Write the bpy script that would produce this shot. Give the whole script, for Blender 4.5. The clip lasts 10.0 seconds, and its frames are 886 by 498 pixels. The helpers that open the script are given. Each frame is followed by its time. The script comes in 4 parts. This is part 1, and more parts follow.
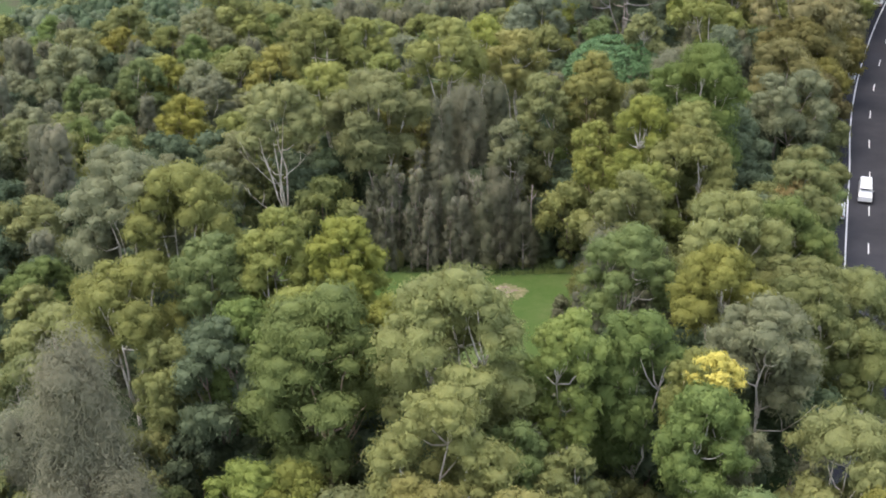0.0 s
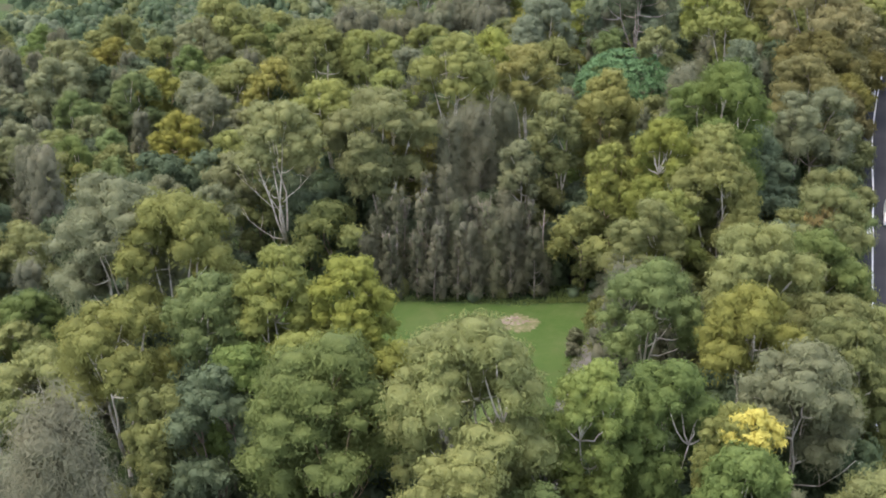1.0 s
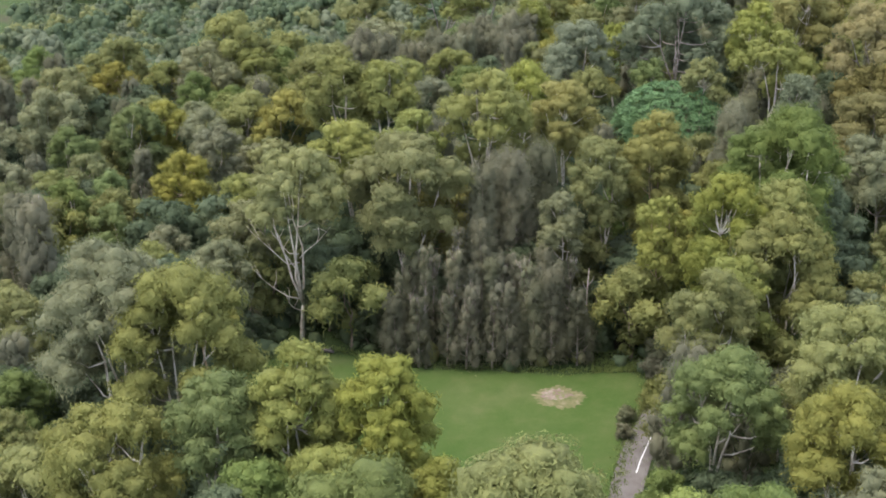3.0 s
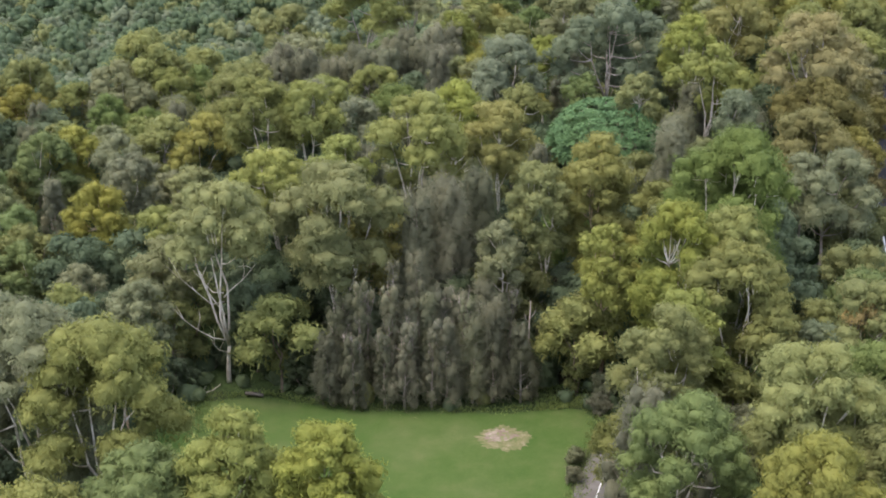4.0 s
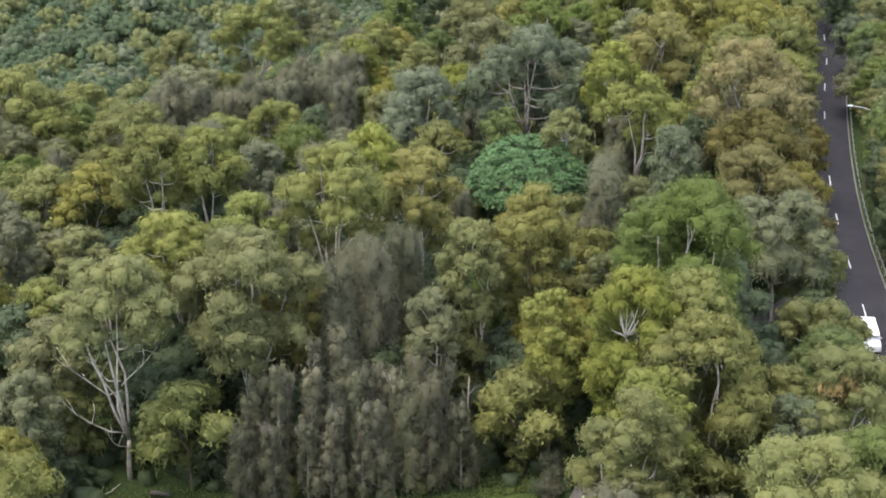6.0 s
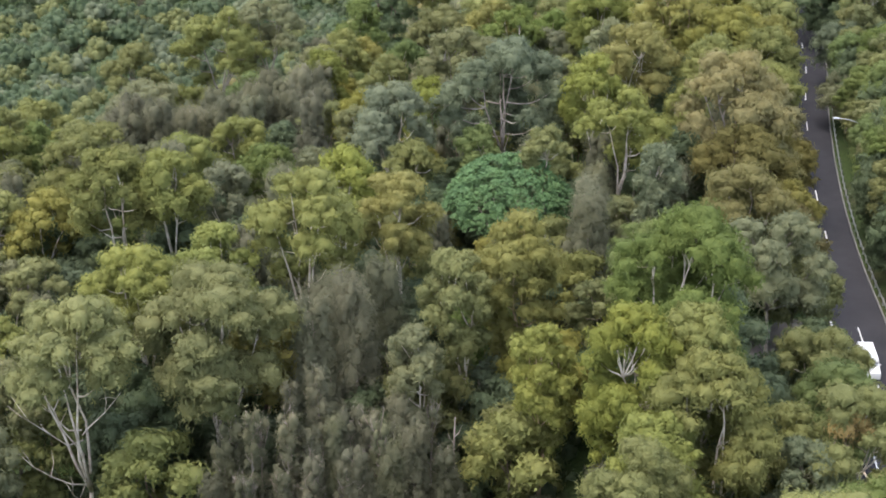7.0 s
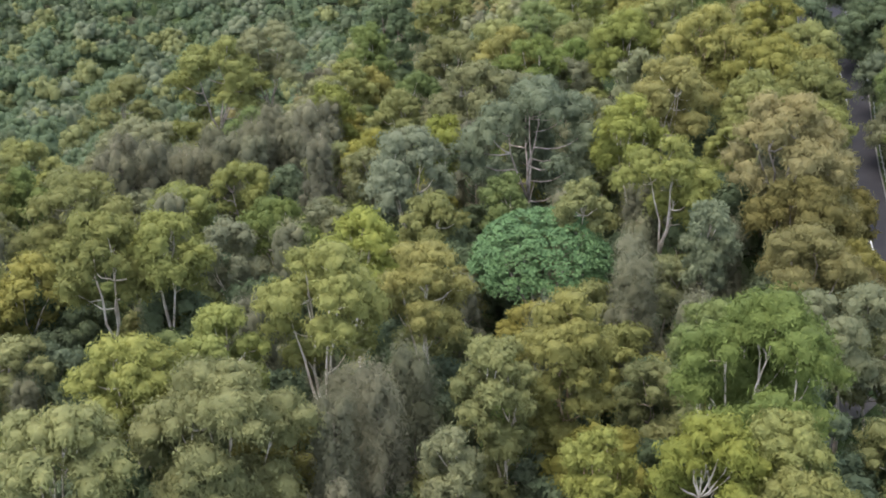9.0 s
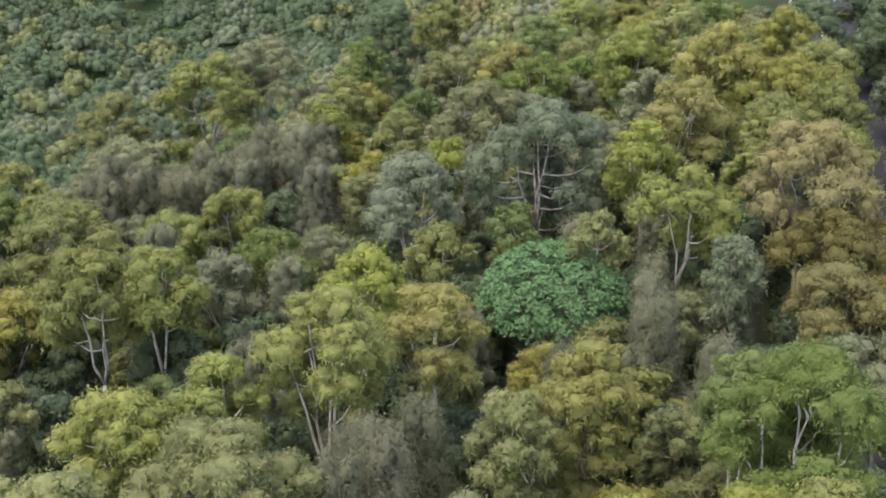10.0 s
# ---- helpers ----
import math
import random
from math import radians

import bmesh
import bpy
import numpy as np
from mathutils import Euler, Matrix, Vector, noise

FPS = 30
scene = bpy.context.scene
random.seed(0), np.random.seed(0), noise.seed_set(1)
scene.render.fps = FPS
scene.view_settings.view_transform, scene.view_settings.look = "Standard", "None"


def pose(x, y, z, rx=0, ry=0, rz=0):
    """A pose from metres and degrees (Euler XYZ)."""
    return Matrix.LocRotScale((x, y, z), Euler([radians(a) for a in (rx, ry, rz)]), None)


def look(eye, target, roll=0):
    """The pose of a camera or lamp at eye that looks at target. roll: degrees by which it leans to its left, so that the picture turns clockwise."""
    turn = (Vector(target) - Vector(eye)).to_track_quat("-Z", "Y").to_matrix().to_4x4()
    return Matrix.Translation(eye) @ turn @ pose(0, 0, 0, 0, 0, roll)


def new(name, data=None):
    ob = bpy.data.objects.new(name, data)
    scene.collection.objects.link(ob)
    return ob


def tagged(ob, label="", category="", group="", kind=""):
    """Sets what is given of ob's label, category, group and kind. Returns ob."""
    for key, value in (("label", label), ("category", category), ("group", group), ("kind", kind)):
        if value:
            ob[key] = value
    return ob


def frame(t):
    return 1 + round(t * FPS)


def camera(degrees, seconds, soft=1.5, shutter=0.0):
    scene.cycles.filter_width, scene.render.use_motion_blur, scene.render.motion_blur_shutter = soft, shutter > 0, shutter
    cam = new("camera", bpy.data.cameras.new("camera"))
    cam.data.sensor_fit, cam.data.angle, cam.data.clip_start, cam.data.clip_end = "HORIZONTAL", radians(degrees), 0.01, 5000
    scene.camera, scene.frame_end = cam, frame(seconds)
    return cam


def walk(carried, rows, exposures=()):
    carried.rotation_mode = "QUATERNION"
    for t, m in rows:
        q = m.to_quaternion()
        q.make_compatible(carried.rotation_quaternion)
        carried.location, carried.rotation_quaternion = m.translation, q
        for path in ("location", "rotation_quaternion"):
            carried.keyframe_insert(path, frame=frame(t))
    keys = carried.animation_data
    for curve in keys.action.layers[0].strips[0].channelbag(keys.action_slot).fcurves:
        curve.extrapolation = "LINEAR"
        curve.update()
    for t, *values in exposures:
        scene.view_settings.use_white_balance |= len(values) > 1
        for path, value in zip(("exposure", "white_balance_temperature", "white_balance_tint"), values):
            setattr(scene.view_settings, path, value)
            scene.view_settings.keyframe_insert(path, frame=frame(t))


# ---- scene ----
cam = camera(37.16, 10.0, 1.8)
walk(cam, [
    (0, look((-0.00, 0.00, 68.45), (-0.25, 91.59, 28.31), -0.49)),
    (0.5, look((-0.68, 4.34, 68.44), (-0.78, 95.93, 28.31), -0.40)),
    (1, look((-1.39, 8.59, 68.47), (-1.32, 100.14, 28.23), -0.33)),
    (1.5, look((-2.04, 12.73, 68.47), (-1.89, 104.26, 28.20), -0.25)),
    (2, look((-2.72, 16.76, 68.49), (-3.13, 108.30, 28.23), -0.29)),
    (2.2, look((-3.03, 18.42, 68.48), (-3.84, 109.96, 28.24), -0.25)),
    (3.3, look((-4.99, 27.78, 68.44), (-4.29, 119.34, 28.24), -0.12)),
    (3.5, look((-5.27, 29.43, 68.43), (-2.83, 120.97, 28.26), -0.10)),
    (4, look((-5.90, 33.35, 68.43), (-0.01, 124.79, 28.37), -0.04)),
    (4.5, look((-6.53, 37.25, 68.45), (1.49, 128.56, 28.47), -0.02)),
    (5, look((-7.13, 41.18, 68.46), (2.79, 132.33, 28.54), 0.01)),
    (5.5, look((-7.64, 45.16, 68.42), (4.55, 136.06, 28.58), 0.09)),
    (6, look((-8.06, 49.12, 68.40), (6.21, 139.74, 28.60), 0.10)),
    (7.5, look((-8.98, 61.18, 68.09), (8.89, 151.18, 28.33), 0.04)),
    (8, look((-9.13, 65.28, 68.17), (8.75, 155.31, 28.49), -0.06)),
    (8.5, look((-9.14, 69.37, 68.34), (8.72, 159.45, 28.76), -0.12)),
    (9, look((-9.19, 73.49, 68.45), (8.68, 163.60, 28.93), -0.19)),
    (9.5, look((-9.28, 77.59, 68.53), (9.11, 167.64, 29.13), -0.11)),
    (10, look((-9.36, 81.67, 68.56), (9.33, 171.70, 29.27), 0.01)),
])

scene.view_settings.exposure = 0.61

# ---------------------------------------------------------------- sky and sun
world = bpy.data.worlds.new("sky")
scene.world = world
world.use_nodes = True
wn, wl = world.node_tree.nodes, world.node_tree.links
sky = wn.new("ShaderNodeTexSky")
sky.sky_type, sky.sun_disc = "NISHITA", False
SUN_ELEV, SUN_ROT = 70.0, -100.0
sky.sun_elevation, sky.sun_rotation = radians(SUN_ELEV), radians(SUN_ROT)
sky.air_density, sky.dust_density, sky.ozone_density = 1.0, 3.0, 0.6
wn["Background"].inputs["Strength"].default_value = 0.45
veil = wn.new("ShaderNodeHueSaturation")
veil.inputs["Saturation"].default_value = 0.74
wl.new(sky.outputs["Color"], veil.inputs["Color"])
wl.new(veil.outputs["Color"], wn["Background"].inputs["Color"])
sun = new("sun", bpy.data.lights.new("sun", "SUN"))
sun.data.energy, sun.data.angle, sun.data.color = 0.5, radians(60), (1.0, 0.95, 0.86)
sa, se = radians(SUN_ROT), radians(SUN_ELEV)
sun_from = Vector((math.sin(sa) * math.cos(se), math.cos(sa) * math.cos(se), math.sin(se)))
sun.matrix_world = look(sun_from * 300, (0, 0, 0))


# ---------------------------------------------------------------- materials
def material(name, rough=0.8, spec=0.3):
    m = bpy.data.materials.new(name)
    m.use_nodes = True
    b = m.node_tree.nodes["Principled BSDF"]
    b.inputs["Roughness"].default_value = rough
    b.inputs["Specular IOR Level"].default_value = spec
    return m, m.node_tree.nodes, m.node_tree.links, b


def ramp(nodes, links, source, stops):
    r = nodes.new("ShaderNodeValToRGB")
    while len(r.color_ramp.elements) < len(stops):
        r.color_ramp.elements.new(0.5)
    for e, (at, col) in zip(r.color_ramp.elements, stops):
        e.position, e.color = at, (*col, 1)
    links.new(source, r.inputs["Fac"])
    return r.outputs["Color"]


def noise_tex(nodes, links, scale, detail=4, rough=0.55, coords="Object"):
    c = nodes.new("ShaderNodeTexCoord")
    n = nodes.new("ShaderNodeTexNoise")
    n.inputs["Scale"].default_value, n.inputs["Detail"].default_value, n.inputs["Roughness"].default_value = scale, detail, rough
    links.new(c.outputs[coords], n.inputs["Vector"])
    return n.outputs["Fac"]


def mixed(nodes, links, fac, a, b, mode="MIX"):
    m = nodes.new("ShaderNodeMix")
    m.data_type, m.blend_type = "RGBA", mode
    for socket, value in ((m.inputs[0], fac), (m.inputs[6], a), (m.inputs[7], b)):
        if isinstance(value, (int, float)):
            socket.default_value = value
        elif isinstance(value, tuple):
            socket.default_value = (*value, 1)
        else:
            links.new(value, socket)
    return m.outputs[2]


def bumped(nodes, links, bsdf, source, strength, distance):
    b = nodes.new("ShaderNodeBump")
    b.inputs["Strength"].default_value, b.inputs["Distance"].default_value = strength, distance
    links.new(source, b.inputs["Height"])
    links.new(b.outputs["Normal"], bsdf.inputs["Normal"])


def foliage(name, young, old, rough=0.62, through_leaf=0.42, spread=0.14):
    """Leaves: hanging streaks of single leaves, sprays that vary from old to young, and a tint of its own for each tree."""
    m, n, l, b = material(name, rough, 0.06)
    geo, info = n.new("ShaderNodeNewGeometry"), n.new("ShaderNodeObjectInfo")
    half = tuple((p + q) / 2 for p, q in zip(old, young))
    leaf = ramp(n, l, geo.outputs["Random Per Island"], [(0.0, tuple(0.8 * p for p in half)), (0.5, half), (1.0, tuple(0.25 * p + 0.75 * q for p, q in zip(half, young)))])
    coords, drawn = n.new("ShaderNodeTexCoord"), n.new("ShaderNodeMapping")
    drawn.inputs["Scale"].default_value = (5.5, 5.5, 2.0)
    streaks = n.new("ShaderNodeTexNoise")
    streaks.inputs["Scale"].default_value, streaks.inputs["Detail"].default_value, streaks.inputs["Roughness"].default_value = 1.0, 4, 0.65
    l.new(coords.outputs["Object"], drawn.inputs["Vector"])
    l.new(drawn.outputs["Vector"], streaks.inputs["Vector"])
    grain = ramp(n, l, streaks.outputs["Fac"], [(0.32, tuple(0.78 * p for p in old)), (0.5, half), (0.68, young)])
    sprays = ramp(n, l, noise_tex(n, l, 0.55, 3), [(0.36, tuple(0.5 * p + 0.5 * q for p, q in zip(old, half))), (0.64, tuple(0.35 * p + 0.65 * q for p, q in zip(half, young)))])
    stand = ramp(n, l, noise_tex(n, l, 0.16, 2), [(0.35, (0.88, 0.90, 0.92)), (0.65, (1.10, 1.08, 1.04))])
    col = mixed(n, l, 0.45, mixed(n, l, 0.45, leaf, grain), sprays)
    col = mixed(n, l, 1.0, col, stand, "MULTIPLY")
    bumped(n, l, b, streaks.outputs["Fac"], 0.45, 0.12)
    tint = n.new("ShaderNodeHueSaturation")
    for socket, low, high, times in (("Hue", 0.494, 0.511, 1.0), ("Value", 1 - spread, 1 + spread, 7.31), ("Saturation", 0.90, 1.06, 13.7)):
        r, w, fr = n.new("ShaderNodeMapRange"), n.new("ShaderNodeMath"), n.new("ShaderNodeMath")
        w.operation, w.inputs[1].default_value = "MULTIPLY", times
        fr.operation = "FRACT"
        l.new(info.outputs["Random"], w.inputs[0])
        l.new(w.outputs[0], fr.inputs[0])
        l.new(fr.outputs[0], r.inputs["Value"])
        r.inputs["To Min"].default_value, r.inputs["To Max"].default_value = low, high
        l.new(r.outputs["Result"], tint.inputs[socket])
    l.new(col, tint.inputs["Color"])
    l.new(tint.outputs["Color"], b.inputs["Base Color"])
    t = n.new("ShaderNodeBsdfTranslucent")
    l.new(tint.outputs["Color"], t.inputs["Color"])
    s = n.new("ShaderNodeMixShader")
    s.inputs[0].default_value = through_leaf
    l.new(b.outputs[0], s.inputs[1])
    l.new(t.outputs[0], s.inputs[2])
    l.new(s.outputs[0], n["Material Output"].inputs["Surface"])
    return m


LEAF = {
    "bright": foliage("leaf_bright", (0.256, 0.263, 0.069), (0.166, 0.182, 0.055)),
    "lime": foliage("leaf_lime", (0.258, 0.287, 0.061), (0.182, 0.224, 0.055)),
    "grey": foliage("leaf_grey", (0.230, 0.229, 0.121), (0.155, 0.164, 0.096)),
    "pale": foliage("leaf_pale", (0.228, 0.227, 0.094), (0.152, 0.163, 0.071)),
    "green": foliage("leaf_green", (0.177, 0.210, 0.064), (0.115, 0.147, 0.051)),
    "deep": foliage("leaf_deep", (0.138, 0.166, 0.083), (0.086, 0.111, 0.064)),
    "olive": foliage("leaf_olive", (0.237, 0.240, 0.081), (0.154, 0.163, 0.062)),
    "gold": foliage("leaf_gold", (0.257, 0.235, 0.063), (0.174, 0.167, 0.053)),
    "tan": foliage("leaf_tan", (0.242, 0.215, 0.097), (0.172, 0.156, 0.075)),
    "rust": foliage("leaf_rust", (0.184, 0.158, 0.052), (0.129, 0.114, 0.044)),
    "blue": foliage("leaf_blue", (0.198, 0.218, 0.126), (0.140, 0.165, 0.098)),
    "fern": foliage("leaf_fern", (0.121, 0.217, 0.074), (0.058, 0.119, 0.047), 0.5, 0.15, 0.05),
    "flower": foliage("leaf_flower", (0.502, 0.396, 0.072), (0.403, 0.348, 0.080), 0.6, 0.2, 0.05),
    "amber": foliage("leaf_amber", (0.418, 0.294, 0.113), (0.324, 0.242, 0.099), 0.6, 0.2, 0.05),
    "oak": foliage("leaf_oak", (0.178, 0.173, 0.106), (0.120, 0.121, 0.076), 0.8, 0.4, 0.2),
    "oakgreen": foliage("leaf_oakgreen", (0.199, 0.189, 0.116), (0.136, 0.134, 0.083), 0.8, 0.4, 0.2),
    "scrub": foliage("leaf_scrub", (0.127, 0.161, 0.088), (0.078, 0.102, 0.057)),
}


def bark(name, light, dark, band):
    m, n, l, b = material(name, 0.8, 0.2)
    a = noise_tex(n, l, 1.2, 3)
    g = noise_tex(n, l, 9.0, 5)
    c = mixed(n, l, 0.3, ramp(n, l, a, [(0.38, dark), (0.52, light), (0.75, band)]), ramp(n, l, g, [(0.3, dark), (0.7, light)]))
    l.new(c, b.inputs["Base Color"])
    bumped(n, l, b, g, 0.4, 0.03)
    return m


BARK = {
    "pale": bark("bark_pale", (0.54, 0.48, 0.40), (0.34, 0.28, 0.22), (0.62, 0.56, 0.48)),
    "orange": bark("bark_orange", (0.46, 0.33, 0.22), (0.26, 0.18, 0.12), (0.52, 0.42, 0.32)),
    "brown": bark("bark_brown", (0.20, 0.15, 0.11), (0.10, 0.075, 0.055), (0.26, 0.21, 0.17)),
    "grey": bark("bark_grey", (0.33, 0.28, 0.24), (0.18, 0.15, 0.12), (0.40, 0.35, 0.31)),
}


def ground_mat():
    m, n, l, b = material("forest_floor", 0.95, 0.1)
    big, fine = noise_tex(n, l, 0.09, 4), noise_tex(n, l, 3.0, 6, 0.7)
    litter = ramp(n, l, fine, [(0.3, (0.036, 0.031, 0.020)), (0.6, (0.075, 0.062, 0.040)), (0.8, (0.12, 0.10, 0.065))])
    herb = ramp(n, l, fine, [(0.3, (0.026, 0.042, 0.014)), (0.7, (0.062, 0.088, 0.03))])
    l.new(mixed(n, l, ramp(n, l, big, [(0.32, (0, 0, 0)), (0.5, (1, 1, 1))]), litter, herb), b.inputs["Base Color"])
    bumped(n, l, b, fine, 0.6, 0.15)
    return m


def lawn_mat():
    m, n, l, b = material("mown_grass", 0.9, 0.08)
    big, mid, fine = noise_tex(n, l, 0.075, 3, 0.55), noise_tex(n, l, 0.5, 5, 0.65), noise_tex(n, l, 9, 4, 0.7)
    a = ramp(n, l, big, [(0.38, (0.029, 0.067, 0.010)), (0.5, (0.053, 0.084, 0.021)), (0.60, (0.082, 0.101, 0.036))])
    c = mixed(n, l, 0.4, a, ramp(n, l, mid, [(0.32, (0.029, 0.060, 0.011)), (0.5, (0.054, 0.084, 0.021)), (0.68, (0.096, 0.101, 0.039))]))
    c = mixed(n, l, 0.25, c, ramp(n, l, fine, [(0.3, (0.028, 0.050, 0.013)), (0.7, (0.103, 0.129, 0.043))]))
    l.new(c, b.inputs["Base Color"])
    bumped(n, l, b, fine, 0.6, 0.06)
    return m


def worn_mat():
    m, n, l, b = material("worn_grass", 0.95, 0.08)
    mid, fine = noise_tex(n, l, 1.3, 5, 0.65), noise_tex(n, l, 9, 4, 0.7)
    c = ramp(n, l, mid, [(0.36, (0.070, 0.098, 0.028)), (0.5, (0.125, 0.118, 0.055)), (0.64, (0.20, 0.165, 0.11))])
    l.new(mixed(n, l, 0.3, c, ramp(n, l, fine, [(0.3, (0.06, 0.08, 0.025)), (0.7, (0.19, 0.165, 0.10))])), b.inputs["Base Color"])
    bumped(n, l, b, fine, 0.6, 0.06)
    return m


def dirt_mat():
    m, n, l, b = material("bare_sandy_soil", 0.95, 0.1)
    mid, fine, blot = noise_tex(n, l, 0.9, 5, 0.65), noise_tex(n, l, 7, 4), noise_tex(n, l, 1.7, 5, 0.6)
    c = ramp(n, l, mid, [(0.35, (0.11, 0.077, 0.058)), (0.52, (0.172, 0.131, 0.109)), (0.64, (0.275, 0.228, 0.202))])
    c = mixed(n, l, 0.3, c, ramp(n, l, fine, [(0.3, (0.17, 0.12, 0.08)), (0.7, (0.206, 0.168, 0.142))]))
    weeds = ramp(n, l, blot, [(0.50, (0, 0, 0)), (0.62, (1, 1, 1))])
    l.new(mixed(n, l, weeds, c, (0.13, 0.135, 0.06)), b.inputs["Base Color"])
    bumped(n, l, b, mid, 0.6, 0.15)
    return m


def asphalt_mat(name, dark, light, scale=0.25):
    m, n, l, b = material(name, 0.95, 0.12)
    big, fine = noise_tex(n, l, scale, 4), noise_tex(n, l, 30, 3)
    c = mixed(n, l, 0.25, ramp(n, l, big, [(0.35, dark), (0.65, light)]), ramp(n, l, fine, [(0.3, dark), (0.7, tuple(1.4 * v for v in light))]))
    l.new(c, b.inputs["Base Color"])
    bumped(n, l, b, fine, 0.3, 0.01)
    return m


def plain(name, col, rough=0.5, metal=0.0, worn=0.15, scale=2.0):
    m, n, l, b = material(name, rough, 0.5)
    l.new(ramp(n, l, noise_tex(n, l, scale, 5), [(0.3, tuple(c * (1 - worn) for c in col)), (0.7, col)]), b.inputs["Base Color"])
    b.inputs["Metallic"].default_value = metal
    return m


GROUND, LAWN, WORN, DIRT = ground_mat(), lawn_mat(), worn_mat(), dirt_mat()
ASPHALT = asphalt_mat("asphalt", (0.030, 0.030, 0.034), (0.044, 0.043, 0.048))
PATHMAT = asphalt_mat("worn_path_asphalt", (0.095, 0.084, 0.074), (0.145, 0.132, 0.12), 0.7)
LINE = plain("road_paint", (0.72, 0.72, 0.70), 0.7, 0, 0.3, 3)
STEEL = plain("galvanised_steel", (0.55, 0.56, 0.57), 0.45, 0.8)
WHITE = plain("white_car_paint", (0.80, 0.80, 0.80), 0.25, 0, 0.05)
SILVER = plain("silver_car_paint", (0.45, 0.46, 0.48), 0.3, 0.5, 0.05)
GLASS = plain("dark_car_glass", (0.02, 0.025, 0.03), 0.08, 0, 0.05)
RUBBER = plain("tyre_rubber", (0.02, 0.02, 0.02), 0.85)
LAMP_RED = plain("red_tail_lamp", (0.4, 0.02, 0.02), 0.3)
LAMP_CLEAR = plain("clear_head_lamp", (0.75, 0.76, 0.78), 0.15)
TIMBER = plain("weathered_timber", (0.10, 0.085, 0.07), 0.85, 0, 0.4, 4)
CONCRETE = plain("kerb_concrete", (0.19, 0.185, 0.18), 0.9, 0, 0.3, 1.5)


# ---------------------------------------------------------------- terrain
ROAD = [(34, 40), (37.5, 80), (41, 108), (45.4, 125.5), (50.5, 143), (55.5, 160), (60.4, 176.5), (63.0, 186.2), (66.1, 196.3), (69.6, 206.4), (73.4, 216.4), (78.2, 228.2), (83.0, 239.2), (87.8, 249.4), (96.2, 272.4),
        (105.6, 293.9), (116, 316), (130, 342), (150, 376), (175, 412)]


def ground_z(x, y):
    """Level round the lawn; climbs with the road on one side, and falls away into a gully behind the forest."""
    x, y = np.asarray(x, float), np.asarray(y, float)
    drop = 0.23 * 14 * np.logaddexp(0, (y - 235 - np.maximum(x, -8)) / 14)
    drop = 55 * np.tanh(drop / 55) ** 0.9
    beside = np.clip((x - np.interp(y, *zip(*[(q, p) for p, q in ROAD])) + 46) / 37, 0, 1)
    climb = 0.11 * 20 * np.logaddexp(0, (np.minimum(y, 345) - 150) / 20) * beside**2 * (3 - 2 * beside)
    return climb - drop + 0.22 * 30 * np.logaddexp(0, (y - 430 - 0.3 * x) / 30) * np.exp(-np.maximum(y - 700, 0) / 400)


def gz(x, y):
    return float(ground_z(x, y))


# ---------------------------------------------------------------- mesh helpers
def mesh_from(name, verts, faces, mats, index=None, smooth=False):
    me = bpy.data.meshes.new(name)
    me.from_pydata(verts, [], faces)
    for m in mats:
        me.materials.append(m)
    if index is not None:
        me.polygons.foreach_set("material_index", np.asarray(index, np.int32))
    if smooth:
        me.polygons.foreach_set("use_smooth", np.ones(len(faces), bool))
    me.update()
    return me


def tri_mesh(name, parts, mat):
    """One mesh of leaves, arrays of loose triangles of shape (n, 3, 3), and of smooth lumps, pairs of vertices and triangle indices."""
    verts, tris, soft, at = [], [], [], 0
    for p in parts:
        if isinstance(p, tuple):
            v, t = p
        else:
            v = p.reshape(-1, 3)
            t = np.arange(len(v)).reshape(-1, 3)
        verts.append(v)
        tris.append(t + at)
        soft.append(np.full(len(t), isinstance(p, tuple)))
        at += len(v)
    verts, tris, soft = np.concatenate(verts), np.concatenate(tris), np.concatenate(soft)
    n = len(tris)
    me = bpy.data.meshes.new(name)
    me.vertices.add(len(verts))
    me.vertices.foreach_set("co", np.ascontiguousarray(verts, np.float32).ravel())
    me.loops.add(3 * n)
    me.loops.foreach_set("vertex_index", np.ascontiguousarray(tris, np.int32).ravel())
    me.polygons.add(n)
    me.polygons.foreach_set("loop_start", np.arange(0, 3 * n, 3, dtype=np.int32))
    me.polygons.foreach_set("use_smooth", soft)
    me.materials.append(mat)
    me.update(calc_edges=True)
    return me


def tube(path, radii, sides=6):
    """Vertices and faces of a tapered, closed tube along a path."""
    path = np.asarray(path, float)
    d = np.gradient(path, axis=0)
    d /= np.linalg.norm(d, axis=1)[:, None] + 1e-9
    side = np.cross(d, np.where(np.abs(d[:, 2:3]) > 0.9, [[1.0, 0, 0]], [[0, 0, 1.0]]))
    side /= np.linalg.norm(side, axis=1)[:, None] + 1e-9
    up = np.cross(d, side)
    a = np.linspace(0, 2 * np.pi, sides, endpoint=False)
    ring = path[:, None] + np.asarray(radii)[:, None, None] * (np.cos(a)[None, :, None] * side[:, None] + np.sin(a)[None, :, None] * up[:, None])
    faces = [(i * sides + k, i * sides + (k + 1) % sides, (i + 1) * sides + (k + 1) % sides, (i + 1) * sides + k) for i in range(len(path) - 1) for k in range(sides)]
    faces += [tuple(range(sides))[::-1], tuple(range((len(path) - 1) * sides, len(path) * sides))]
    return ring.reshape(-1, 3), faces


def joined(pieces):
    verts, faces, at = [], [], 0
    for v, f in pieces:
        verts.append(v)
        faces += [tuple(i + at for i in face) for face in f]
        at += len(v)
    return np.concatenate(verts).tolist(), faces


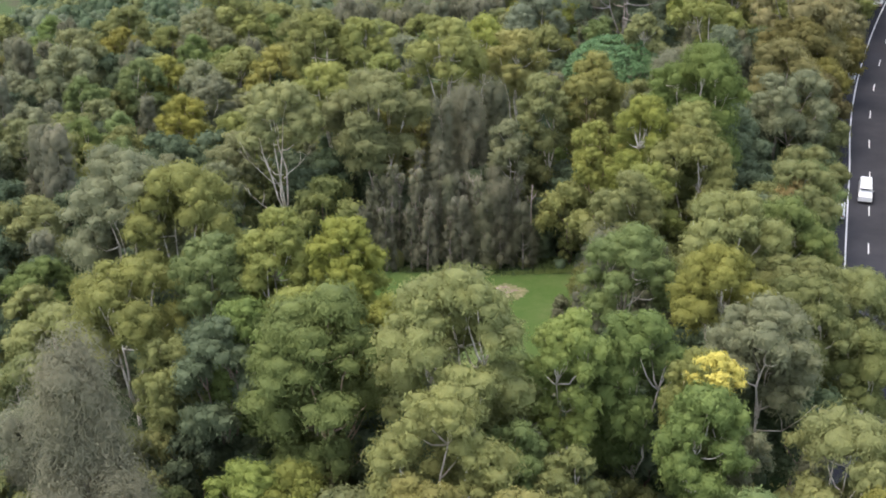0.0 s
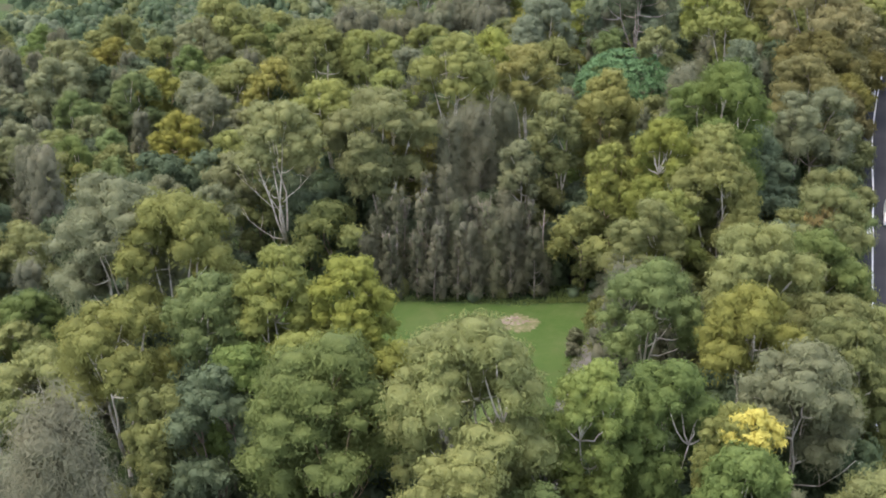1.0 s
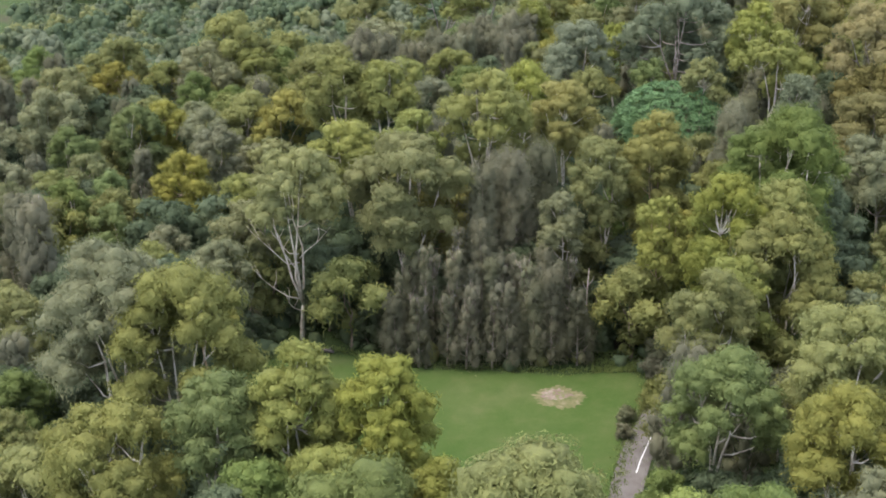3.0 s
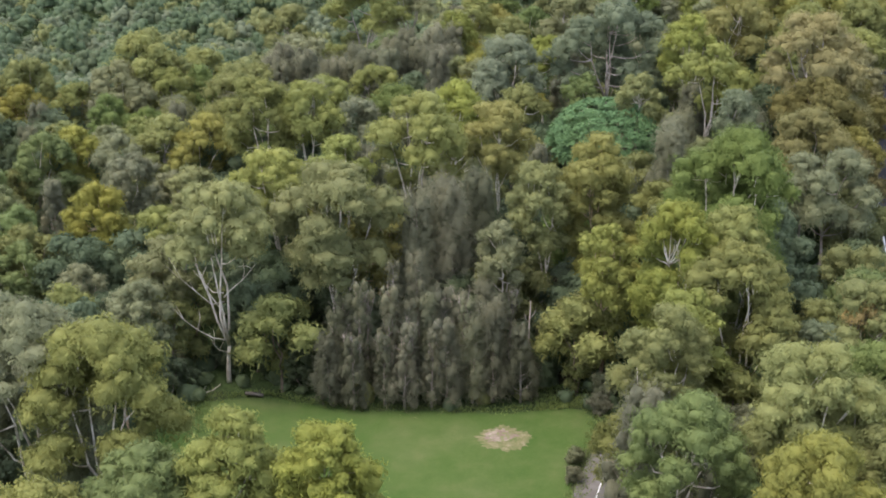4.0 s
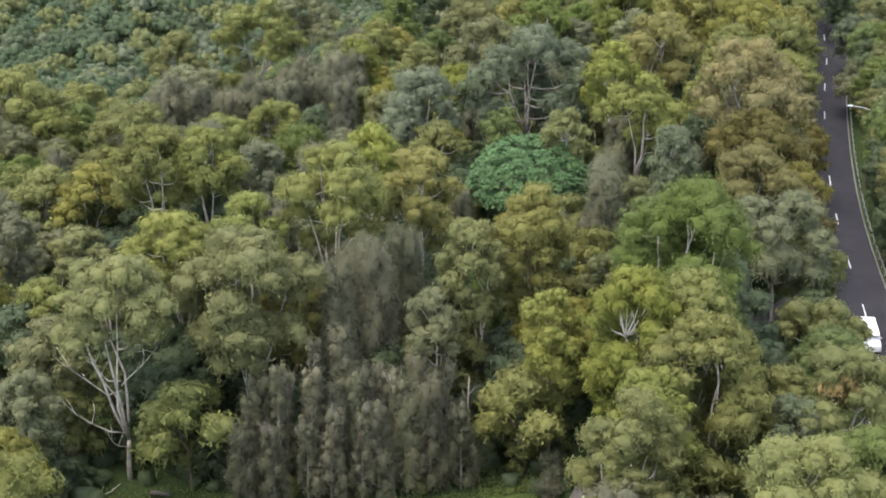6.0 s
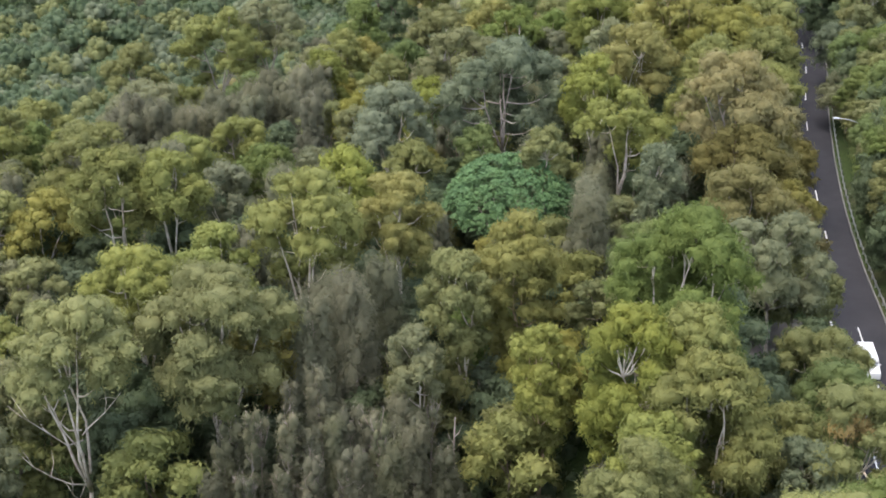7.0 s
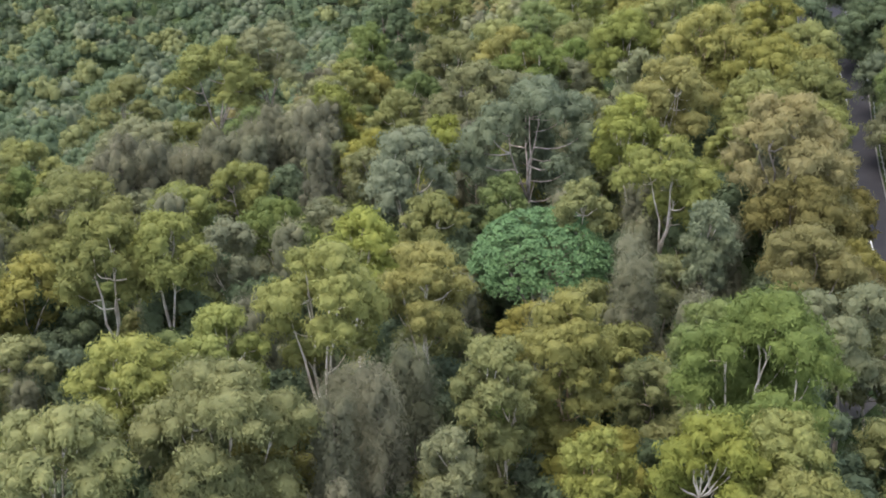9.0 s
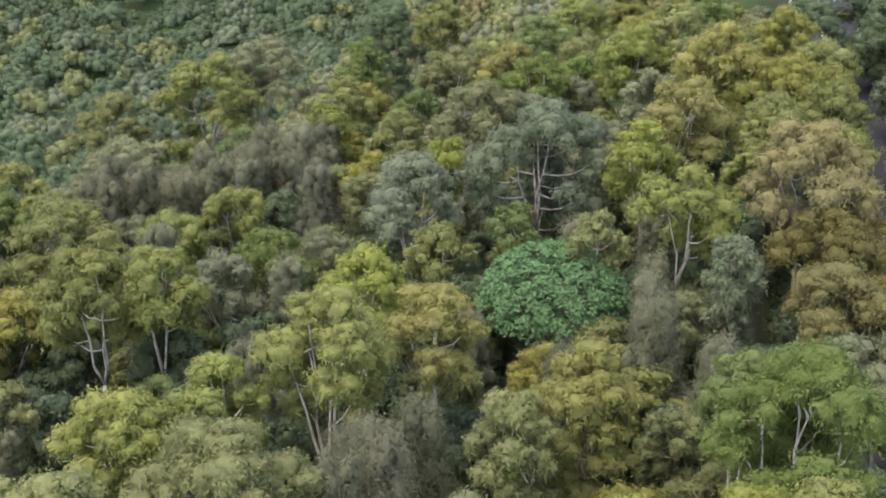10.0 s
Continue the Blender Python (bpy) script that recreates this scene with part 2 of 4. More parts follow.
def part(name, me, parent, label=""):
    ob = new(name, me)
    ob.parent = parent
    return tagged(ob, label) if label else ob


def bm_part(name, bm, mat, parent, label="", smooth=False):
    me = bpy.data.meshes.new(name)
    bm.to_mesh(me)
    bm.free()
    me.materials.append(mat)
    if smooth:
        me.polygons.foreach_set("use_smooth", np.ones(len(me.polygons), bool))
    return part(name, me, parent, label)


def box(bm, size, at, bevel=0.0, turn=None):
    r = bmesh.ops.create_cube(bm, size=1.0, matrix=Matrix.Translation(at) @ (turn or Matrix()) @ Matrix.Diagonal((*size, 1)))
    if bevel:
        edges = list({e for v in r["verts"] for e in v.link_edges})
        bmesh.ops.bevel(bm, geom=edges, offset=bevel, segments=2, affect="EDGES", profile=0.5)


# ---------------------------------------------------------------- leaves
def unit(v):
    return v / (np.linalg.norm(v, axis=-1, keepdims=True) + 1e-9)


def leaves(rng, at, normal, length, width, hang, jitter):
    """One triangle per place: it lies along the surface, points downhill by hang, and is tilted at random by jitter."""
    n = len(at)
    nrm = unit(normal + jitter * rng.normal(size=(n, 3)))
    along = np.array([0, 0, -hang]) + (1 - 0.6 * hang) * rng.normal(size=(n, 3))
    along = unit(along - (along * nrm).sum(1, keepdims=True) * nrm)
    across = np.cross(nrm, along)
    ln = length * rng.uniform(0.65, 1.35, (n, 1))
    wd = width * rng.uniform(0.65, 1.35, (n, 1))
    base = at - 0.45 * ln * along
    return np.stack([base - 0.5 * wd * across, base + 0.5 * wd * across, at + 0.55 * ln * along + 0.1 * ln * nrm * rng.normal(size=(n, 1))], 1)


def ico(level):
    bm = bmesh.new()
    bmesh.ops.create_icosphere(bm, subdivisions=level, radius=1.0)
    bm.verts.index_update()
    v = np.array([w.co[:] for w in bm.verts])
    f = np.array([[w.index for w in q.verts] for q in bm.faces])
    bm.free()
    return v, f


BALL = {k: ico(k) for k in (1, 2, 3)}


def bumps(rng, d, rough):
    """Uneven radius by direction: broad lobes and finer knobs."""
    out = np.ones(len(d))
    for j in range(10):
        u = rng.normal(size=3)
        out += rough * (0.075 if j < 4 else 0.04) * np.sin((2.4 + 0.9 * j) * (d @ (u / np.linalg.norm(u))) + rng.uniform(0, 6.28))
    return out


def lump(rng, centre, size, level, low=-0.6, rough=1.0, skirt=1.0):
    """A dense inner body of twigs and leaves: an uneven ball, drawn out below by skirt, with its underside left open."""
    v, f = BALL[level]
    f = f[v[f][:, :, 2].mean(1) > low]
    p = v * bumps(rng, v, rough)[:, None]
    p[:, 2] *= np.where(v[:, 2] < 0, skirt, 1.0)
    return centre + p * size, f


def dome(rng, centre, size, count, length, width, hang, jitter, low=-0.3, core=0.77, level=2, skirt=1.0):
    """A clump: many small leaves in a ragged shell over a dense inner cap, hanging down round its sides."""
    z = 1 - (1 - low) * rng.random(count) ** 0.9
    a = rng.uniform(0, 2 * np.pi, count)
    r = np.sqrt(1 - z * z)
    d = np.stack([r * np.cos(a), r * np.sin(a), z], 1)
    state = rng.bit_generator.state
    size = np.asarray(size)
    p = d * (bumps(rng, d, 1.5) * (1.08 - 0.28 * rng.random(count)))[:, None]
    side = z < 0
    p[:, 2] *= np.where(side, skirt * rng.uniform(0.6, 1.3, count), 1.0)
    facing = d / size
    facing[:, 2] = np.where(side, 0.2, facing[:, 2])
    out = [leaves(rng, centre + p * size, unit(facing), length, width, hang, jitter)]
    if core:
        rng.bit_generator.state = state
        out.append(lump(rng, centre, size * core, level, max(low, -0.45) - 0.05, 1.5, skirt))
    return out


def gum_meshes(seed, height, radius, leaf, bark_kind="pale", fine=1.0, deep=0.70, droop=0.75, open_low=0.4, lean=0.0, bare=0, clumps=1.0, limbs=True, low_fork=0.0):
    """Trunk that forks into boughs; each limb carries a rounded lobe of the crown, and each lobe is a cushion of leafy clumps."""
    rng = np.random.default_rng(seed)
    crown = min(height * deep, radius * (2.4 if deep < 0.72 else 4.6))
    zc = height - crown * 0.52
    big = min(max(0.40 * radius, 1.0), 2.3)
    k = max(5, int(2.1 * radius * 0.5 * crown / big**2))
    wide = rng.uniform(0.88, 1.12)
    lobes = []
    for i in range(k):
        cz = 0.92 - 1.6 * (i + 0.3) / k
        a = i * 2.39996 + rng.normal(0, 0.4)
        size = big * rng.uniform(0.72, 1.15)
        if cz < -0.1 and rng.random() < open_low:
            continue
        rr = math.sqrt(1 - cz * cz) * (1.0 if cz > 0 else 0.88)
        reach = max(0.15, radius * rr - 0.75 * size) * rng.uniform(0.82, 1.08)
        lobes.append((np.array([reach * wide * math.cos(a), reach / wide * math.sin(a), zc + crown * 0.5 * cz * rng.uniform(0.84, 1.0) - 0.5 * size]), size, reach))
    cushions = []
    for j, (c, size, reach) in enumerate(lobes):
        m = max(3, int(rng.integers(5, 8) * min(1.0, clumps + 0.1)))
        out = np.array([c[0], c[1], 0]) / (np.hypot(c[0], c[1]) + 1e-6) * min(1.0, reach / (0.5 * radius))
        for q in range(m):
            v = q / m
            cz = 1 - 1.0 * v
            a = q * 2.39996 + rng.uniform(0, 6.28) * (q == 0) + j
            rr = math.sqrt(max(0.0, 1 - cz * cz))
            s = size * rng.uniform(0.34, 0.62) * (1.1 if q == 0 else 1.0) / math.sqrt(min(1.0, clumps + 0.1))
            at = c + size * 0.72 * np.array([rr * math.cos(a), rr * math.sin(a), 0.85 * cz]) + 0.22 * size * out
            at[2] -= 0.15 * size * max(0.0, rr * (math.cos(a) * out[0] + math.sin(a) * out[1]))
            cushions.append((at, s, j))
    lift = height - max(c[2] + 0.72 * s for c, s, _ in cushions)
    cushions = [(c + [0, 0, lift], s, j) for c, s, j in cushions]
    lobes = [(c + [0, 0, lift], size, reach) for c, size, reach in lobes]
    tris = []
    for c, s, _ in cushions:
        n = int(240 * s * s * fine) + 14
        tris += dome(rng, c, s * np.array([rng.uniform(0.95, 1.35), rng.uniform(0.95, 1.35), rng.uniform(0.55, 0.8)]), n, 0.34 / math.sqrt(fine), 0.125 / math.sqrt(fine), droop, 0.34, low=-0.7, core=0.7, level=2 if s * fine > 0.4 else 1, skirt=2.0)
        m = int(26 * s * fine) + 2
        a = rng.uniform(0, 6.28, m)
        at = c + np.stack([s * rng.uniform(0.5, 1.05, m) * np.cos(a), s * rng.uniform(0.5, 1.05, m) * np.sin(a), -s * rng.uniform(0.2, 1.7, m)], 1)
        tris.append(leaves(rng, at, np.stack([np.cos(a), np.sin(a), 0 * a + 0.3], 1), 0.55 / fine**0.3, 0.11 / fine**0.3, 0.92, 0.35))
    crown_me = tri_mesh("crown", tris, LEAF[leaf])
    r0 = 0.07 + 0.0095 * height
    fork = low_fork * height if low_fork else max(height * (1 - deep) + crown * 0.10, 0.12 * height)
    bend = rng.normal(0, 0.5, 2)
    t = np.linspace(0, 1, 6)
    stem = np.stack([bend[0] * t**2 + lean * t, bend[1] * t**2, -0.4 + (fork + 0.4) * t], 1)
    stem_piece = tube(stem, r0 * (1 - 0.4 * t), 7)
    nl = 4 if radius > 5 else 3 if radius > 3.2 else 2
    bough, start, owner = [[] for _ in range(nl)], [stem[-1]], [0]
    for j in range(nl):
        a = 6.28 * j / nl + rng.uniform(0, 1.2)
        aim = np.array([math.cos(a) * radius * 0.45, math.sin(a) * radius * 0.45, height - crown * 0.28])
        end = min((c for c, _, _ in lobes), key=lambda c: np.linalg.norm(c - aim))
        tt = np.linspace(0, 1, 6)[:, None]
        mid = stem[-1] * (1 - tt) + end * tt
        mid[:, :2] += 0.4 * np.sin(3.1 * tt) * rng.normal(0, 1, 2)
        mid[1:-1] += rng.normal(0, 0.14, (4, 3))
        bough[j].append(tube(mid, r0 * (0.55 - 0.42 * tt[:, 0]), 5))
        start += [mid[1], mid[2], mid[3], mid[4]]
        owner += [j, j, j, j]
    start = np.array(start)
    lobe_owner = []
    for c, size, reach in lobes if limbs else ():
        far = np.linalg.norm(start - c, axis=1) + np.where(start[:, 2] < c[2] - 0.2, 0, 50)
        q = int(np.argmin(far))
        lobe_owner.append(owner[q])
        o = start[q]
        tt = np.linspace(0, 1, 5)[:, None]
        way = o * (1 - tt) + (c + [0, 0, 0.1 * size]) * tt
        way[:, 2] -= 0.14 * np.linalg.norm(c - o) * np.sin(3.14 * tt[:, 0])
        way[1:-1] += rng.normal(0, 0.08, (3, 3))
        bough[owner[q]].append(tube(way, np.linspace(0.09, 0.045, 5) * (0.6 + 0.08 * radius), 5))
    for q, (c, s, j) in enumerate(cushions if limbs else ()):
        if q % 2:
            continue
        o = lobes[j][0] + [0, 0, -0.25 * lobes[j][1]]
        bough[lobe_owner[j]].append(tube([o, (o + c) / 2 + [0, 0, -0.15 * s], c], np.array([0.05, 0.04, 0.02]) * (0.6 + 0.08 * radius), 4))
    for j in range(bare):
        a = rng.uniform(0, 6.28)
        h = rng.uniform(0.10, 0.62) * height * (1 - 0.4 * deep)
        o = np.array([stem[3][0], stem[3][1], max(h, 1.5)])
        ln, lift = radius * rng.uniform(0.5, 1.1), rng.uniform(0.1, 1.0)
        tt = np.linspace(0, 1, 5)
        way = np.stack([o[0] + ln * math.cos(a) * tt, o[1] + ln * math.sin(a) * tt, o[2] + ln * rng.uniform(0.75, 1.5) * (lift * tt + (1 - lift) * tt**2.5)], 1)
        way[1:] += rng.normal(0, 0.22, (4, 3))
        limb = [tube(way, np.linspace(0.08, 0.015, 5), 5)]
        for q in (2, 3):
            e = way[q] + np.array([rng.normal(0, 0.8), rng.normal(0, 0.8), rng.uniform(1.0, 2.2)])
            limb.append(tube([way[q], (way[q] + e) / 2 + rng.normal(0, 0.12, 3), e], [0.045, 0.03, 0.01], 4))
        bough.append(limb)
    if not limbs:
        v, f = joined([stem_piece] + [p for some in bough for p in some])
        return mesh_from("trunk", v, f, [BARK[bark_kind]], smooth=True), crown_me
    trunk_me = mesh_from("trunk", stem_piece[0].tolist(), stem_piece[1], [BARK[bark_kind]], smooth=True)
    return (trunk_me, crown_me, *[mesh_from("limb", *joined(some), [BARK[bark_kind]], smooth=True) for some in bough])


def oak_meshes(seed, height, radius, leaf, fine=1.0, bare_top=0.0, deep=0.8):
    """She-oak: a slim trunk and feathery upright plumes of thin hanging twigs."""
    rng = np.random.default_rng(seed)
    tris, pieces = [], []
    z0 = height * (1 - deep)
    k = int(14 + 7 * radius)
    t = np.linspace(0, 1, 6)
    bend = rng.normal(0, 0.4, 2)
    stem = np.stack([bend[0] * t**2, bend[1] * t**2, -0.4 + height * 0.93 * t], 1)
    pieces.append(tube(stem, (0.08 + 0.008 * height) * (1 - 0.85 * t), 6))
    for i in range(k):
        v = (i + rng.uniform(0.2, 0.8)) / k
        z = z0 + (height - z0) * v
        rr = radius * (0.35 + 0.65 * math.sin(min(1, v * 1.25 + 0.22) * 3.0)) * rng.uniform(0.55, 0.9)
        a = i * 2.39996 + rng.normal(0, 0.4)
        c = np.array([rr * math.cos(a) + bend[0] * v * v, rr * math.sin(a) + bend[1] * v * v, min(z, height - 1.0)])
        s = radius * rng.uniform(0.30, 0.52)
        hgt = s * rng.uniform(1.2, 2.0)
        keep = 0.2 if v > 1 - bare_top else 1.0
        n = int(230 * s * hgt * fine * keep) + 20
        p = rng.normal(size=(n, 3)) * [0.44, 0.44, 0.42]
        p[:, :2] *= np.clip(1.15 - 0.55 * p[:, 2:3], 0.4, 1.6)
        at = c + p * [s, s, hgt]
        tris.append(leaves(rng, at, unit(p * [1, 1, 0.4] + [0, 0, 0.5]), 0.5, 0.07, 0.7, 0.2))
        tris.append(lump(rng, c + [0, 0, -0.1 * hgt], np.array([0.5 * s, 0.5 * s, 0.5 * hgt]), 2, -0.8, 1.4))
        o = np.array([bend[0] * v * v * 0.8, bend[1] * v * v * 0.8, c[2] - rr * 0.9])
        o[2] = max(o[2], 0.8)
        pieces.append(tube([o, (o + c) / 2 + [0, 0, -0.1 * rr], c + [0, 0, 0.5 * hgt]], [0.06, 0.04, 0.015], 4))
    for j in range(int(30 * bare_top)):
        a = rng.uniform(0, 6.28)
        o = np.array([bend[0] * 0.5, bend[1] * 0.5, height * rng.uniform(0.5, 0.8)])
        e = o + np.array([math.cos(a) * radius * rng.uniform(0.3, 0.9), math.sin(a) * radius * rng.uniform(0.3, 0.9), height * rng.uniform(0.12, 0.27)])
        pieces.append(tube([o, (o + e) / 2 + rng.normal(0, 0.12, 3), e], [0.045, 0.03, 0.008], 4))
        for q in (0.35, 0.55, 0.75):
            w = o * (1 - q) + e * q
            pieces.append(tube([w, w + [rng.normal(0, 0.4), rng.normal(0, 0.4), rng.uniform(0.6, 1.3)]], [0.022, 0.006], 3))
    v, f = joined(pieces)
    return mesh_from("trunk", v, f, [BARK["grey"]], smooth=True), tri_mesh("crown", tris, LEAF[leaf])


def layered_meshes(seed, height, radius, leaf):
    """Broad dome of many flat, overlapping sprays of large leaves."""
    rng = np.random.default_rng(seed)
    tris = []
    k = 520
    for i in range(k):
        v = (i + 0.5) / k
        cz = round((1 - 1.2 * v) * 8 + rng.normal(0, 0.1)) / 8
        cz = min(cz, 0.985)
        a = i * 2.39996 + rng.normal(0, 0.2)
        inner = 0.76 if i % 3 == 2 else 1.0
        rr = math.sqrt(max(0.0, 1 - cz * cz)) * radius * inner
        c = np.array([rr * math.cos(a), rr * math.sin(a), height - radius * 0.80 + radius * 0.78 * cz * inner + rng.normal(0, 0.08)])
        s = rng.uniform(0.6, 1.0)
        out = np.array([math.cos(a), math.sin(a), 0]) * math.sqrt(max(0, 1 - cz * cz))
        n = 34
        q = rng.uniform(0, 6.28, n)
        d = np.sqrt(rng.uniform(0.02, 1, n)) * s
        at = c + np.stack([d * np.cos(q), d * np.sin(q), 0.14 - 0.42 * (d / s) ** 2 * s], 1) + out * -0.1
        at[:, 2] -= 0.42 * ((at - c) @ out)
        tris.append(leaves(rng, at, np.array([0, 0, 1.0]) + 0.45 * out + np.zeros((n, 3)), 0.46, 0.2, 0.3, 0.5))
    pieces = []
    for j in range(5):
        a = 1.256 * j + rng.uniform(0, 0.6)
        e = np.array([math.cos(a) * radius * 0.55, math.sin(a) * radius * 0.55, height - radius * 0.9])
        pieces.append(tube([(0, 0, 2.0), e * [0.4, 0.4, 0.6], e], [0.2, 0.14, 0.08], 6))
    pieces.append(tube([(0, 0, -0.3), (0.1, 0, 1.2), (0, 0, 2.6)], [0.42, 0.34, 0.3], 8))
    v, f = joined(pieces)
    return mesh_from("trunk", v, f, [BARK["grey"]], smooth=True), tri_mesh("crown", tris, LEAF[leaf])


WORDS = {
    "bright": "fresh yellow-green", "lime": "vivid lime-green", "grey": "dull grey-green", "pale": "silvery green", "green": "mid-green",
    "deep": "dark green", "olive": "olive-green", "gold": "golden-green", "tan": "tan-coloured", "rust": "rusty brown-gold", "blue": "bluish green",
    "fern": "rich green", "flower": "yellow", "amber": "amber", "oak": "brownish grey", "oakgreen": "grey-olive", "scrub": "dense green",
}
TRUNKS = {"pale": "pale cream trunk", "orange": "orange-tinged trunk", "brown": "dark brown trunk", "grey": "grey trunk"}
planted = []
count_seed = [100]


def plant(x, y, meshes, label, category, group, turn=0.0, size=1.0, name="gum_tree"):
    root = new(name)
    root.empty_display_size = 0.5
    part("trunk", meshes[0], root)
    part("crown", meshes[1], root)
    for me in meshes[2:]:
        part("limb", me, root)
    root.matrix_basis = pose(x, y, gz(x, y), 0, 0, turn) @ Matrix.Scale(size, 4)
    return tagged(root, label, category, group)


def gum(x, y, top, radius, leaf="bright", bark_kind="pale", **more):
    """A gum tree by its place, the height of its top over the datum, and its crown's radius."""
    count_seed[0] += 1
    h = top - gz(x, y)
    near = 0.95 if y < 135 else 0.68 if y < 180 else 0.40
    meshes = gum_meshes(count_seed[0], h, radius, leaf, bark_kind, near, **more)
    planted.append((x, y, radius))
    size = "tall" if h > 20 else "young" if h < 13 else "medium"
    how = "bare limbs under" if more.get("bare") else "domed"
    return plant(x, y, meshes, f"{size} gum tree, {how} {WORDS[leaf]} crown, {TRUNKS[bark_kind]}", "tree", "gum trees of the forest")


def oak(x, y, top, radius, leaf="oak", **more):
    count_seed[0] += 1
    h = top - gz(x, y)
    near = 0.95 if y < 170 else 0.6
    meshes = oak_meshes(count_seed[0], h, radius, leaf, near, **more)
    planted.append((x, y, radius * 0.8))
    how = "half-bare upper twigs" if more.get("bare_top") else "a feathery drooping crown"
    return plant(x, y, meshes, f"slim {WORDS[leaf]} she-oak with {how} in the forest", "tree", "she-oaks", name="she_oak_tree")


# ---------------------------------------------------------------- ground
def sheet(name, xs, ys, zf, mat, label):
    gx, gy = np.meshgrid(xs, ys)
    z = zf(gx, gy)
    v = np.stack([gx, gy, z], -1).reshape(-1, 3).tolist()
    w = len(xs)
    f = [(j * w + i, j * w + i + 1, (j + 1) * w + i + 1, (j + 1) * w + i) for j in range(len(ys) - 1) for i in range(w - 1)]
    return tagged(new(name, mesh_from(name, v, f, [mat], smooth=True)), label, "ground", "", "structure")


def relief(x, y):
    return ground_z(x, y) - 0.05 + 0.05 * np.sin(x * 0.31) * np.sin(y * 0.27)


xs = np.concatenate([np.linspace(-2600, -240, 12), np.linspace(-220, 320, 109), np.linspace(340, 2600, 12)])
ys = np.concatenate([np.linspace(-2200, -60, 12), np.linspace(-40, 560, 121), np.linspace(580, 3000, 14)])
sheet("ground", xs, ys, lambda x, y: relief(x, y) - 0.12, GROUND, "shaded forest floor of leaf litter and low herbs")

LAWN_EDGE = [(-27.5, 149.5), (-22.5, 153.2), (-16.5, 153.6), (-12.5, 151.8), (-7, 150.2), (-1.5, 149.6), (8.4, 148.6), (15.5, 149.0), (17.2, 146.3), (14.6, 139), (12.4, 132),
             (10.4, 125), (8.2, 117), (5, 108), (-2, 105), (-12, 110), (-22, 117), (-28, 130), (-29.5, 142)]


def patch(name, edge, mat, lift, crown, rings, label, category, kind, rough=0.4, seed=3):
    """A sheet inside an outline, with an uneven edge; its middle may stand proud by crown."""
    rng = np.random.default_rng(seed)
    e = np.array(edge + edge[:1], float)
    seg = np.r_[0, np.cumsum(np.linalg.norm(np.diff(e, axis=0), axis=1))]
    s = np.arange(0, seg[-1], max(0.25, seg[-1] / 240))
    rim = np.stack([np.interp(s, seg, e[:, 0]), np.interp(s, seg, e[:, 1])], 1)
    for _ in range(6):
        rim = (np.roll(rim, 1, 0) + rim + np.roll(rim, -1, 0)) / 3
    mid = rim.mean(0)
    rim = mid + (rim - mid) * (1 + rough * 0.06 * rng.normal(size=(len(rim), 1)))
    verts, n = [], len(rim)
    for k in range(1, rings + 1):
        p = mid + (rim - mid) * (k / rings)
        z = ground_z(p[:, 0], p[:, 1]) + lift + crown * (1 - (k / rings) ** 2) * (1 + 0.3 * np.sin(p[:, 0] * 2.1) * np.sin(p[:, 1] * 1.7)) - (0.25 if k == rings else 0.0)
        verts.append(np.column_stack([p, z]))
    verts = np.concatenate(verts).tolist() + [(mid[0], mid[1], gz(*mid) + lift + crown)]
    faces = [((k * n + i), (k * n + (i + 1) % n), ((k + 1) * n + (i + 1) % n), ((k + 1) * n + i)) for k in range(rings - 1) for i in range(n)]
    faces += [(len(verts) - 1, (i + 1) % n, i) for i in range(n)]
    faces = [tuple(reversed(q)) for q in faces]
    return tagged(new(name, mesh_from(name, verts, faces, [mat], smooth=True)), label, category, "", kind)


patch("lawn", LAWN_EDGE, LAWN, 0.0, 0.03, 14, "open mown green grass clearing in the forest", "lawn", "structure", 0.12)
patch("worn_grass_ring", [(4.0, 143.6), (5.4, 145.0), (6.6, 145.8), (8.2, 145.5), (9.6, 144.4), (10.3, 143.0), (9.6, 141.7), (8.4, 140.7), (6.8, 140.3), (5.2, 141.2), (4.2, 142.3)], WORN, 0.012, 0.035, 8,
      "thin worn yellowish grass round a bare patch of the lawn", "grass", "structure", 1.6, 6)
patch("bare_soil_patch", [(4.7, 143.5), (5.7, 144.6), (6.7, 145.2), (7.6, 144.9), (8.1, 144.0), (9.2, 143.6), (8.6, 142.9), (8.0, 142.5), (6.9, 142.2), (6.0, 142.3), (4.9, 142.7)], DIRT, 0.03, 0.05, 8,
      "low bare mound of pale pinkish sandy soil on the lawn", "soil", "", 2.0, 5)


